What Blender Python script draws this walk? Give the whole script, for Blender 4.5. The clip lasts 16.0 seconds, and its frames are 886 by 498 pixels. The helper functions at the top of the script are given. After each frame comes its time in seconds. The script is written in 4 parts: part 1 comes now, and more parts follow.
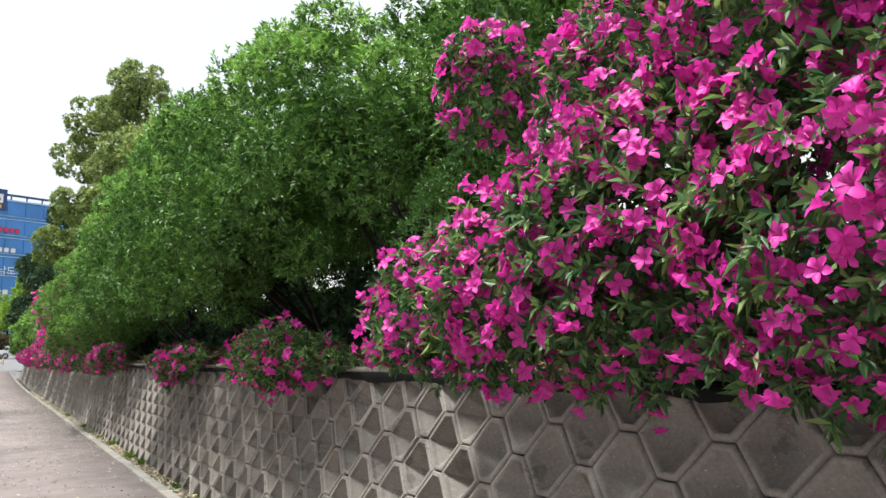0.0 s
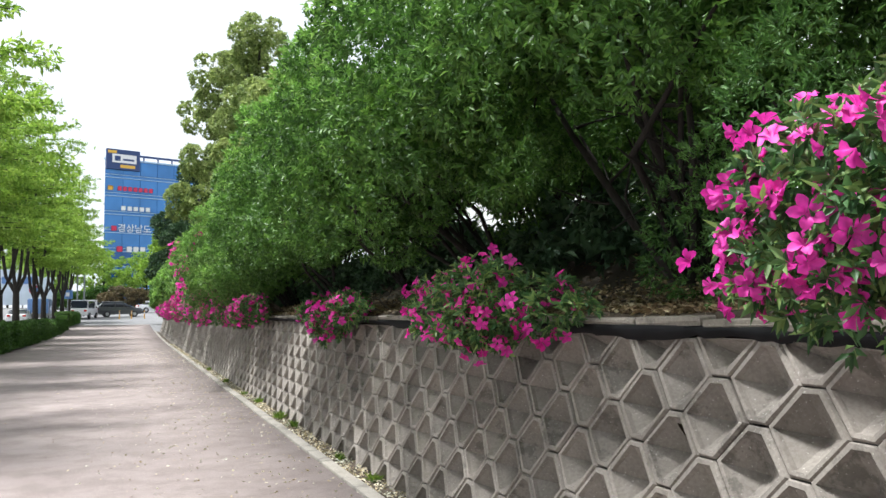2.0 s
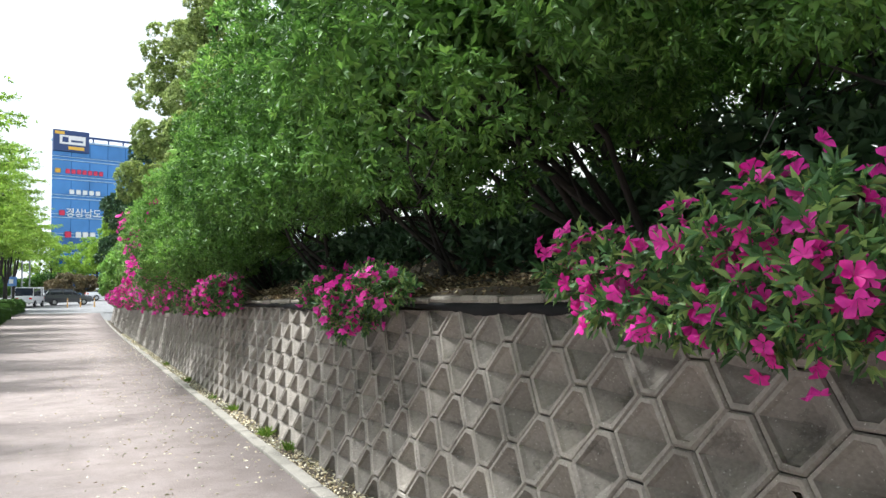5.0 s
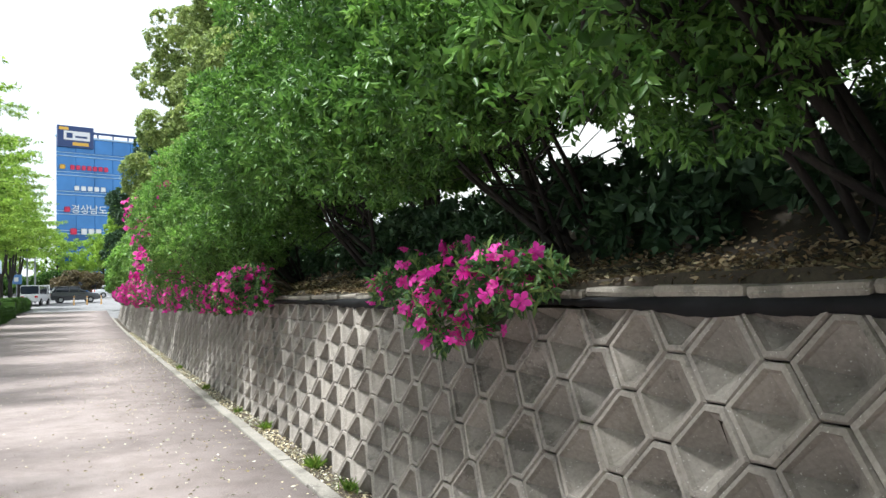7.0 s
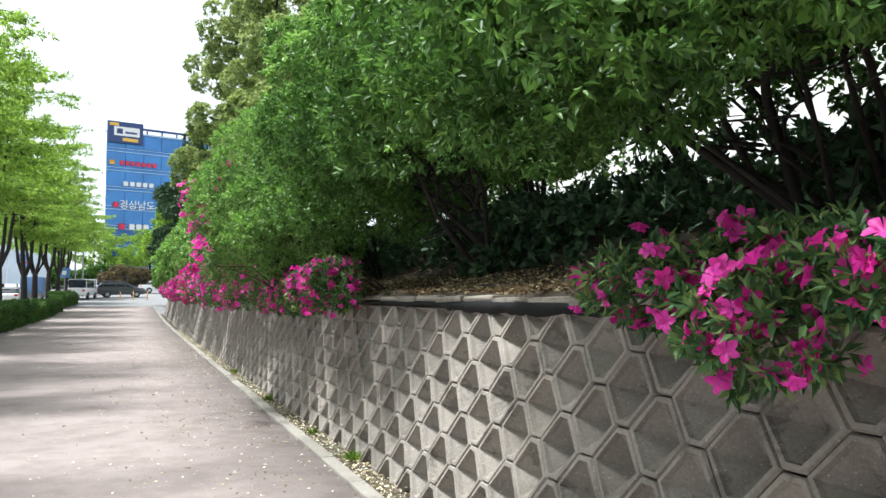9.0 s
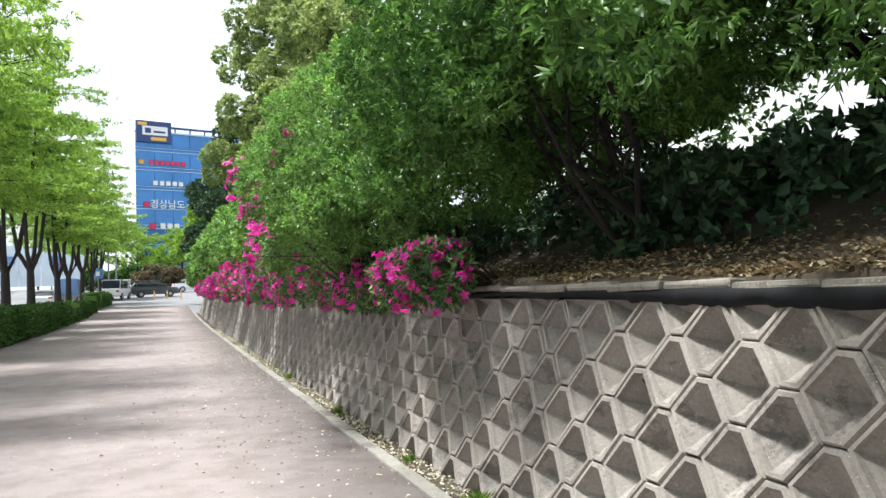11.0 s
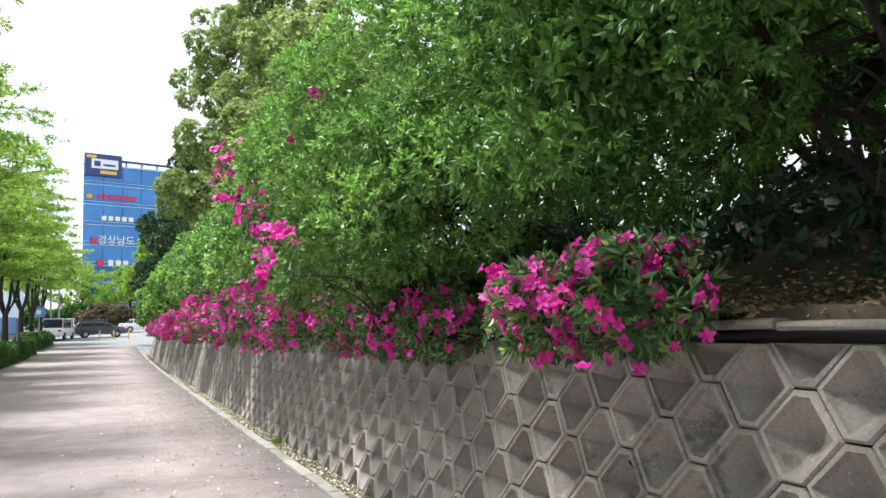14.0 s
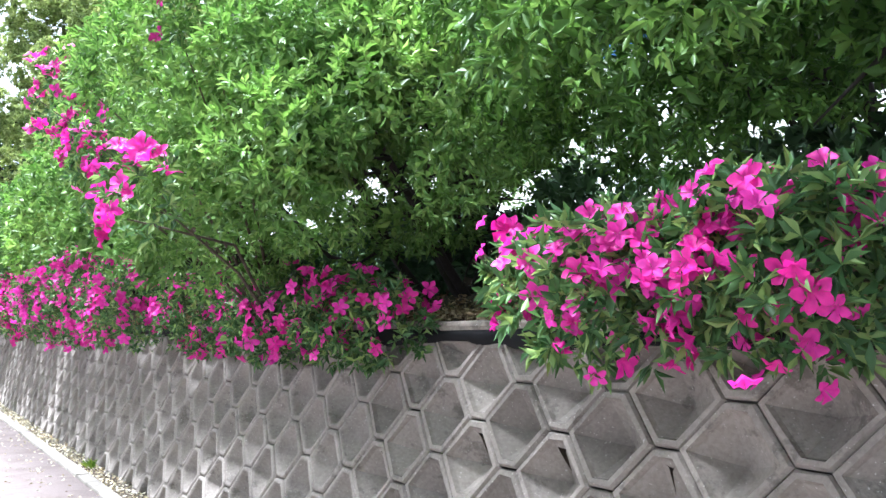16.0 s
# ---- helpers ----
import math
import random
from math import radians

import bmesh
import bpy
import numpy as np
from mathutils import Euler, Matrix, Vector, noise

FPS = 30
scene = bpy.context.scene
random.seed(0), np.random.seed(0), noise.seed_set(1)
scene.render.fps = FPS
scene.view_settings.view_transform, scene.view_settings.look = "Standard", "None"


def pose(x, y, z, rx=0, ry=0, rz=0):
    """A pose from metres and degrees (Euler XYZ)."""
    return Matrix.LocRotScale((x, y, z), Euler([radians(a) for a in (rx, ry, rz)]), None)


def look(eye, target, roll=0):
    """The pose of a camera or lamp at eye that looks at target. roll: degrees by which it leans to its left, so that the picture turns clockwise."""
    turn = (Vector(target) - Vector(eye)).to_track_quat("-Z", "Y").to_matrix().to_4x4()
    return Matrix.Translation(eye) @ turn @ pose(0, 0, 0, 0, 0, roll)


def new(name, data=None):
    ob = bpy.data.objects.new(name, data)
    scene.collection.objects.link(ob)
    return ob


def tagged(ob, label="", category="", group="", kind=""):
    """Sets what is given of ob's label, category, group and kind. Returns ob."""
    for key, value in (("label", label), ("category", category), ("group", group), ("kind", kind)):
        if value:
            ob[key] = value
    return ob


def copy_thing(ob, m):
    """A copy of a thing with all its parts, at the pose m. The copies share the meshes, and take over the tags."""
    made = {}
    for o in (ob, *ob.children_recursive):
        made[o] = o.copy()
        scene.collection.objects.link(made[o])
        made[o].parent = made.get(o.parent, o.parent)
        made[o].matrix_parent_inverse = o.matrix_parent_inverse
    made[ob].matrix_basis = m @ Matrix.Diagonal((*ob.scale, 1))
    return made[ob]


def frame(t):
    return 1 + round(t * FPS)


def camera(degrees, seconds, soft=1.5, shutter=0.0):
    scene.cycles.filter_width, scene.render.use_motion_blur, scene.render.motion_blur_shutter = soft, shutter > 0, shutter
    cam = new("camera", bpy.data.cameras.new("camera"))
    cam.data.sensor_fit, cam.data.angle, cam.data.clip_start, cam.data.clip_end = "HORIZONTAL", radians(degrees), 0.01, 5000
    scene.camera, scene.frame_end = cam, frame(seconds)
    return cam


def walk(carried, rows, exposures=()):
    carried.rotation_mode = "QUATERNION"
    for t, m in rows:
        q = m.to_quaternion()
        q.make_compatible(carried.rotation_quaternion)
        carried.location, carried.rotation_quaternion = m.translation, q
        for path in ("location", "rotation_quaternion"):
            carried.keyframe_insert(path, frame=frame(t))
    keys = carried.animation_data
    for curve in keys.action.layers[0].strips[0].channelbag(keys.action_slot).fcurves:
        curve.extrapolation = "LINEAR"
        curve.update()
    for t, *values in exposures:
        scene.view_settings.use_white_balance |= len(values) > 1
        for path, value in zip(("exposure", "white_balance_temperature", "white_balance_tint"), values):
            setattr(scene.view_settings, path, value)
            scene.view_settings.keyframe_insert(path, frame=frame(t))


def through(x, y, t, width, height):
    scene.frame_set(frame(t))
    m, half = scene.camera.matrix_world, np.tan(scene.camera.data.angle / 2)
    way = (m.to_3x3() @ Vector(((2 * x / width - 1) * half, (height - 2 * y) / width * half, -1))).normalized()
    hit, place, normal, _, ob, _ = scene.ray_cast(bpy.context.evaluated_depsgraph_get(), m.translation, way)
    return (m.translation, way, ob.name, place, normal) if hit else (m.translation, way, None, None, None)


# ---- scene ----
cam = camera(55.9, 16.0)
PATH = [
    (0, (-0.014, 0.023, 1.45), (0.932, 1.765, 1.718), 0.1),
    (0.5, (0.012, 0.468, 1.445), (0.896, 2.246, 1.687), 0.2),
    (1, (0.005, 0.946, 1.434), (0.835, 2.754, 1.643), 0.1),
    (1.5, (0.011, 1.428, 1.444), (0.815, 3.255, 1.58), -0.5),
    (2, (0.02, 1.908, 1.452), (0.722, 3.774, 1.602), -0.6),
    (2.5, (0.012, 2.396, 1.448), (0.799, 4.229, 1.592), -1.8),
    (3, (0.055, 2.914, 1.431), (0.763, 4.781, 1.535), -1.6),
    (3.5, (0.057, 3.403, 1.424), (0.864, 5.229, 1.536), -0.9),
    (3.7, (0.085, 3.61, 1.406), (0.855, 5.451, 1.536), -1.1),
    (5.8, (0.245, 5.636, 1.409), (1.054, 7.462, 1.516), -0.6),
    (6, (0.259, 5.839, 1.421), (1.046, 7.675, 1.522), -1.0),
    (6.5, (0.279, 6.327, 1.413), (1.044, 8.171, 1.535), -0.2),
    (7, (0.286, 6.832, 1.421), (1.071, 8.669, 1.523), -1.5),
    (7.5, (0.268, 7.32, 1.42), (0.948, 9.2, 1.484), -0.3),
    (8, (0.225, 7.792, 1.417), (0.977, 9.644, 1.475), -1.1),
    (8.5, (0.245, 8.27, 1.43), (0.866, 10.169, 1.528), -0.2),
    (9, (0.234, 8.789, 1.421), (0.929, 10.661, 1.532), -0.1),
    (9.2, (0.243, 8.993, 1.405), (0.928, 10.869, 1.512), -0.6),
    (11.3, (0.109, 11.045, 1.421), (0.723, 12.946, 1.511), -2.0),
    (11.5, (0.111, 11.266, 1.417), (0.707, 13.171, 1.539), -2.4),
    (12, (0.091, 11.811, 1.414), (0.661, 13.724, 1.54), -2.2),
    (12.5, (0.075, 12.345, 1.409), (0.703, 14.241, 1.515), -2.5),
    (13, (0.073, 12.865, 1.427), (0.674, 14.766, 1.58), -2.8),
    (13.5, (0.016, 13.295, 1.431), (0.761, 15.143, 1.602), -3.0),
    (14, (0.026, 13.767, 1.418), (0.764, 15.617, 1.605), -1.4),
    (14.5, (0.026, 14.248, 1.432), (0.901, 16.043, 1.523), -0.8),
    (15, (0.079, 14.7, 1.424), (1.036, 16.451, 1.549), -0.5),
    (15.5, (0.159, 15.133, 1.395), (1.145, 16.864, 1.58), -0.2),
    (16, (0.208, 15.541, 1.341), (1.308, 17.198, 1.552), 0.9),
]
walk(cam, [(t, look(eye, target, roll)) for t, eye, target, roll in PATH], [(0, 0.5, 6200, 10), (2.5, 0.75, 6100, 9), (5.0, 0.9, 6050, 7), (9.0, 0.85, 6050, 7), (13.0, 0.85, 6100, 9), (14.5, 1.05, 5950, 9), (15.2, 1.35, 5750, 9), (16, 1.75, 5550, 13)])

# ---- world and sun ----
world = bpy.data.worlds.new("overcast_sky")
scene.world = world
world.use_nodes = True
wn = world.node_tree
wn.nodes.clear()
w_out = wn.nodes.new("ShaderNodeOutputWorld")
w_bg = wn.nodes.new("ShaderNodeBackground")
w_sky = wn.nodes.new("ShaderNodeTexSky")
w_sky.sky_type = "NISHITA"
w_sky.sun_disc = False
SUN_EL, SUN_AZ = 67.0, 302.0   # degrees; azimuth clockwise from +y
w_sky.sun_elevation = radians(SUN_EL)
w_sky.sun_rotation = radians(SUN_AZ)
w_sky.air_density, w_sky.dust_density, w_sky.ozone_density = 1.0, 6.0, 1.0
w_mix = wn.nodes.new("ShaderNodeMix")
w_mix.data_type = "RGBA"
w_mix.inputs[0].default_value = 0.72
w_mix.inputs[7].default_value = (10.5, 10.7, 11.0, 1)
wn.links.new(w_sky.outputs[0], w_mix.inputs[6])
wn.links.new(w_mix.outputs[2], w_bg.inputs[0])
w_bg.inputs[1].default_value = 0.088
wn.links.new(w_bg.outputs[0], w_out.inputs[0])

sun = new("sun", bpy.data.lights.new("sun", "SUN"))
sun.data.energy, sun.data.angle, sun.data.color = 5.0, radians(9.0), (1.0, 0.98, 0.94)
az, el = radians(SUN_AZ), radians(SUN_EL)
sun.matrix_world = look((0, 0, 30), Vector((0, 0, 30)) - Vector((math.sin(az) * math.cos(el), math.cos(az) * math.cos(el), math.sin(el))))


# ---- materials ----
def mat(name, rough=0.7, metal=0.0):
    m = bpy.data.materials.new(name)
    m.use_nodes = True
    nt = m.node_tree
    b = nt.nodes["Principled BSDF"]
    b.inputs["Roughness"].default_value = rough
    b.inputs["Metallic"].default_value = metal
    return m, nt, b


def ramp(nt, fac, stops):
    r = nt.nodes.new("ShaderNodeValToRGB")
    while len(r.color_ramp.elements) < len(stops):
        r.color_ramp.elements.new(0.5)
    for e, (p, c) in zip(r.color_ramp.elements, stops):
        e.position, e.color = p, (*c, 1)
    nt.links.new(fac, r.inputs[0])
    return r.outputs[0]


def noise_tex(nt, scale, detail=4.0, rough=0.55, vec=None, coords="Object"):
    n = nt.nodes.new("ShaderNodeTexNoise")
    n.inputs["Scale"].default_value = scale
    n.inputs["Detail"].default_value = detail
    n.inputs["Roughness"].default_value = rough
    if vec is None:
        vec = nt.nodes.new("ShaderNodeTexCoord").outputs[coords]
    nt.links.new(vec, n.inputs["Vector"])
    return n.outputs[0]


def mix(nt, a, b, fac, mode="MIX"):
    n = nt.nodes.new("ShaderNodeMix")
    n.data_type, n.blend_type = "RGBA", mode
    for sock, v in ((n.inputs[0], fac), (n.inputs[6], a), (n.inputs[7], b)):
        if isinstance(v, (int, float)):
            sock.default_value = v
        elif isinstance(v, tuple):
            sock.default_value = (*v, 1)
        else:
            nt.links.new(v, sock)
    return n.outputs[2]


def bump(nt, b, height, strength=0.3, dist=0.01):
    n = nt.nodes.new("ShaderNodeBump")
    n.inputs["Strength"].default_value = strength
    n.inputs["Distance"].default_value = dist
    nt.links.new(height, n.inputs["Height"])
    nt.links.new(n.outputs[0], b.inputs["Normal"])


def world_pos(nt):
    return nt.nodes.new("ShaderNodeNewGeometry").outputs["Position"]


def plain(name, col, rough=0.6, metal=0.0, vary=0.12, scale=6.0):
    m, nt, b = mat(name, rough, metal)
    n = noise_tex(nt, scale, vec=world_pos(nt))
    lo, hi = tuple(c * (1 - vary) for c in col), tuple(min(1, c * (1 + vary)) for c in col)
    nt.links.new(ramp(nt, n, [(0.3, lo), (0.7, hi)]), b.inputs["Base Color"])
    bump(nt, b, n, 0.08, 0.005)
    return m


def concrete(name, base, stain=0.5, per_piece=True):
    m, nt, b = mat(name, 0.88)
    p = world_pos(nt)
    c = ramp(nt, noise_tex(nt, 3.0, 6, 0.65, p), [(0.3, tuple(v * 0.78 for v in base)), (0.7, tuple(v * 1.12 for v in base))])
    fine = noise_tex(nt, 60, 3, 0.6, p)
    c = mix(nt, c, ramp(nt, fine, [(0.35, (0.75, 0.74, 0.72)), (0.65, (1, 1, 1))]), 0.8, "MULTIPLY")
    if per_piece:
        rnd = nt.nodes.new("ShaderNodeObjectInfo").outputs["Random"]
        c = mix(nt, c, ramp(nt, rnd, [(0.0, (0.72, 0.71, 0.68)), (0.5, (0.95, 0.94, 0.92)), (1.0, (1.0, 0.98, 0.94))]), 1.0, "MULTIPLY")
    dark = noise_tex(nt, 3.6, 6, 0.75, p)
    c = mix(nt, c, (0.06, 0.055, 0.045), ramp(nt, dark, [(0.56, (0, 0, 0)), (0.615, (stain, stain, stain))]))
    # pale lime flecks
    v = noise_tex(nt, 95, 2, 0.5, p)
    c = mix(nt, c, (0.62, 0.60, 0.55), ramp(nt, v, [(0.68, (0, 0, 0)), (0.74, (0.7, 0.7, 0.7))]))
    nt.links.new(c, b.inputs["Base Color"])
    bump(nt, b, fine, 0.35, 0.006)
    return m


def leafy(name, dark, mid, light, rough=0.42, through=0.3, up=0.0):
    """A leaf: colour varies leaf by leaf; some light passes through."""
    m, nt, b = mat(name, rough)
    g = nt.nodes.new("ShaderNodeNewGeometry")
    rnd = g.outputs["Random Per Island"]
    c = ramp(nt, rnd, [(0.0, dark), (0.55, mid), (1.0, light)])
    big = noise_tex(nt, 1.3, 3, 0.6, g.outputs["Position"])
    c = mix(nt, c, ramp(nt, big, [(0.35, (0.7, 0.75, 0.7)), (0.65, (1.15, 1.1, 0.95))]), 1.0, "MULTIPLY")
    nt.links.new(c, b.inputs["Base Color"])
    b.inputs["Specular IOR Level"].default_value = 0.32
    t = nt.nodes.new("ShaderNodeBsdfTranslucent")
    nt.links.new(mix(nt, c, (1.0, 1.0, 0.45), 0.25, "MULTIPLY"), t.inputs["Color"])
    s = nt.nodes.new("ShaderNodeMixShader")
    s.inputs[0].default_value = through
    nt.links.new(b.outputs[0], s.inputs[1])
    nt.links.new(t.outputs[0], s.inputs[2])
    nt.links.new(s.outputs[0], nt.nodes["Material Output"].inputs[0])
    return m


def bark(name, base):
    m, nt, b = mat(name, 0.92)
    p = world_pos(nt)
    mp = nt.nodes.new("ShaderNodeMapping")
    mp.inputs["Scale"].default_value = (18, 18, 3)
    nt.links.new(p, mp.inputs[0])
    n = noise_tex(nt, 1.0, 5, 0.65, mp.outputs[0])
    nt.links.new(ramp(nt, n, [(0.3, tuple(v * 0.5 for v in base)), (0.7, tuple(v * 1.35 for v in base))]), b.inputs["Base Color"])
    bump(nt, b, n, 0.8, 0.02)
    return m


M_BLOCK = concrete("weathered_concrete", (0.315, 0.285, 0.257), 0.5)
M_COPING = concrete("coping_concrete", (0.29, 0.262, 0.225), 0.5)
M_KERB = concrete("kerb_concrete", (0.30, 0.28, 0.25), 0.5)
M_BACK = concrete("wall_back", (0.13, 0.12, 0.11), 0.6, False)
M_SHRUB = leafy("shrub_leaf", (0.055, 0.125, 0.032), (0.105, 0.225, 0.05), (0.20, 0.37, 0.09), 0.44, 0.32)
M_SHRUB2 = leafy("light_shrub_leaf", (0.09, 0.185, 0.042), (0.155, 0.295, 0.075), (0.28, 0.44, 0.13), 0.45, 0.32)
M_CONIFER = leafy("juniper_leaf", (0.05, 0.12, 0.03), (0.09, 0.2, 0.05), (0.15, 0.3, 0.08), 0.55, 0.2)
M_TALL = leafy("tall_tree_leaf", (0.19, 0.26, 0.09), (0.30, 0.385, 0.15), (0.43, 0.50, 0.23), 0.5, 0.45)
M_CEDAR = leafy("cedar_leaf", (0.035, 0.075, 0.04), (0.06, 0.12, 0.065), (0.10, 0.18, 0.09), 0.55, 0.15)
M_STREET = leafy("street_tree_leaf", (0.18, 0.32, 0.045), (0.28, 0.45, 0.08), (0.42, 0.58, 0.13), 0.55, 0.45)
M_HEDGE = leafy("hedge_leaf", (0.035, 0.085, 0.02), (0.07, 0.16, 0.03), (0.13, 0.26, 0.05), 0.45, 0.25)
M_AZLEAF = leafy("azalea_leaf", (0.045, 0.11, 0.045), (0.10, 0.21, 0.08), (0.30, 0.43, 0.15), 0.45, 0.3)
M_YOUNG = leafy("young_leaf", (0.16, 0.34, 0.07), (0.26, 0.48, 0.11), (0.38, 0.60, 0.17), 0.42, 0.36)
M_BARK = bark("brown_bark", (0.10, 0.075, 0.055))
M_DARKBARK = bark("dark_bark", (0.034, 0.028, 0.024))


def petal_mat(name, a, c):
    m, nt, b = mat(name, 0.55)
    g = nt.nodes.new("ShaderNodeNewGeometry")
    rnd = nt.nodes.new("ShaderNodeObjectInfo").outputs["Random"]
    col = ramp(nt, rnd, [(0.0, a), (1.0, c)])
    col = mix(nt, col, ramp(nt, noise_tex(nt, 55, 2, 0.5, g.outputs["Position"]), [(0.3, (0.8, 0.7, 0.85)), (0.7, (1, 1, 1))]), 1.0, "MULTIPLY")
    nt.links.new(col, b.inputs["Base Color"])
    t = nt.nodes.new("ShaderNodeBsdfTranslucent")
    nt.links.new(col, t.inputs["Color"])
    s = nt.nodes.new("ShaderNodeMixShader")
    s.inputs[0].default_value = 0.35
    nt.links.new(b.outputs[0], s.inputs[1])
    nt.links.new(t.outputs[0], s.inputs[2])
    nt.links.new(s.outputs[0], nt.nodes["Material Output"].inputs[0])
    return m


M_PETAL = petal_mat("magenta_petal", (0.74, 0.014, 0.30), (0.90, 0.06, 0.50))


def asphalt(name, a, c, grain=90.0):
    m, nt, b = mat(name, 0.93)
    p = world_pos(nt)
    big = noise_tex(nt, 0.55, 5, 0.6, p)
    col = ramp(nt, big, [(0.3, a), (0.7, c)])
    g = noise_tex(nt, grain, 3, 0.7, p)
    col = mix(nt, col, ramp(nt, g, [(0.3, (0.6, 0.6, 0.6)), (0.5, (0.95, 0.95, 0.95)), (0.75, (1.25, 1.22, 1.2))]), 1.0, "MULTIPLY")
    st = noise_tex(nt, 2.4, 6, 0.7, p)
    col = mix(nt, col, ramp(nt, st, [(0.40, (0.72, 0.70, 0.68)), (0.56, (1, 1, 1))]), 0.7, "MULTIPLY")
    nt.links.new(col, b.inputs["Base Color"])
    bump(nt, b, g, 0.5, 0.006)
    return m


M_PATH = asphalt("worn_pinkish_asphalt", (0.232, 0.19, 0.178), (0.31, 0.26, 0.243))
M_ROAD = asphalt("road_asphalt", (0.17, 0.17, 0.175), (0.22, 0.22, 0.22), 60)
M_SOIL = asphalt("soil_and_litter", (0.045, 0.034, 0.022), (0.085, 0.065, 0.042), 45)


# ---- building helpers ----
def mesh_of(name, V, F, smooth=False):
    """A mesh from arrays: vertices (n, 3) and triangles or quads (m, k)."""
    V, F = np.asarray(V, dtype=np.float32), np.asarray(F, dtype=np.int32)
    me = bpy.data.meshes.new(name)
    me.vertices.add(len(V))
    me.vertices.foreach_set("co", V.ravel())
    me.loops.add(F.size)
    me.loops.foreach_set("vertex_index", F.ravel())
    me.polygons.add(len(F))
    me.polygons.foreach_set("loop_start", np.arange(0, F.size, F.shape[1], dtype=np.int32))
    if smooth:
        me.polygons.foreach_set("use_smooth", np.ones(len(F), dtype=bool))
    me.update(calc_edges=True)
    return me


def put(name, me, material, parent=None, m=None):
    ob = new(name, me)
    if material is not None and not me.materials:
        me.materials.append(material)
    if parent is not None:
        ob.parent = parent
    if m is not None:
        ob.matrix_basis = m
    return ob


def part(name, bm, material, parent=None, label="", smooth=False):
    me = bpy.data.meshes.new(name)
    bm.normal_update()
    if smooth:
        for f in bm.faces:
            f.smooth = True
    bm.to_mesh(me)
    bm.free()
    ob = put(name, me, material, parent)
    return tagged(ob, label) if label else ob


def add_box(bm, lo, hi, bevel=0.0):
    r = bmesh.ops.create_cube(bm, size=1.0)
    vs = r["verts"]
    for v in vs:
        v.co = Vector([(lo[i] + hi[i]) / 2 + v.co[i] * (hi[i] - lo[i]) for i in range(3)])
    if bevel:
        es = list({e for v in vs for e in v.link_edges})
        bmesh.ops.bevel(bm, geom=es, offset=bevel, segments=2, affect="EDGES", profile=0.6)


def tube_arrays(pts, radii, sides=6):
    """Vertices and quads of a tapered tube along points."""
    pts = np.asarray(pts, float)
    n = len(pts)
    V, F = [], []
    for i in range(n):
        d = pts[min(i + 1, n - 1)] - pts[max(i - 1, 0)]
        d = d / (np.linalg.norm(d) + 1e-9)
        a = np.cross(d, (0.31, 0.17, 0.93) if abs(d[2]) < 0.9 else (1, 0, 0))
        a /= np.linalg.norm(a)
        b = np.cross(d, a)
        for k in range(sides):
            th = 2 * math.pi * k / sides
            V.append(pts[i] + radii[i] * (math.cos(th) * a + math.sin(th) * b))
    for i in range(n - 1):
        for k in range(sides):
            F.append((i * sides + k, i * sides + (k + 1) % sides, (i + 1) * sides + (k + 1) % sides, (i + 1) * sides + k))
    return np.array(V), np.array(F)


def tubes(name, lines, sides=6):
    """One mesh of many tapered tubes: lines of (points, radii)."""
    VV, FF, o = [], [], 0
    for pts, radii in lines:
        V, F = tube_arrays(pts, radii, sides)
        VV.append(V)
        FF.append(F + o)
        o += len(V)
    return mesh_of(name, np.concatenate(VV), np.concatenate(FF), True)


def unit(a):
    return a / (np.linalg.norm(a, axis=-1, keepdims=True) + 1e-9)


def leaf_mesh(name, P, D, L, W, rng, fold=0.25, droop=0.15):
    """A mesh of many folded leaves: base points P, directions D, lengths L, widths W."""
    n = len(P)
    D = unit(D)
    R = unit(rng.normal(size=(n, 3)) + np.array((0, 0, 1.0)))
    S = unit(np.cross(D, R))
    N = np.cross(S, D)
    L, W = L[:, None], W[:, None]
    mid = P + D * L * 0.48
    V = np.stack([P, mid + S * W * 0.5 + N * W * fold, P + D * L - N * L * droop, mid - S * W * 0.5 + N * W * fold], 1).reshape(-1, 3)
    b = np.arange(n)[:, None] * 4
    F = np.concatenate([b + np.array([[0, 1, 2]]), b + np.array([[0, 2, 3]])])
    return mesh_of(name, V, F)


def shoots(centres, dirs, per, rng, spread=1.0, stem=0.05):
    """Leaf bases and directions for whorled shoots."""
    n = len(centres)
    C = np.repeat(centres, per, 0)
    A = np.repeat(unit(dirs), per, 0)
    along = np.tile(np.linspace(0, 1, per), n)[:, None]
    side = unit(np.cross(A, rng.normal(size=(n * per, 3))))
    P = C + A * along * stem
    D = A * (0.25 + 0.8 * along) + side * spread + rng.normal(size=(n * per, 3)) * 0.2
    return P, D


def on_sphere(n, rng, low=-1.0):
    z = rng.uniform(low, 1, n)
    th = rng.uniform(0, 2 * math.pi, n)
    r = np.sqrt(1 - z * z)
    return np.stack([r * np.cos(th), r * np.sin(th), z], 1)


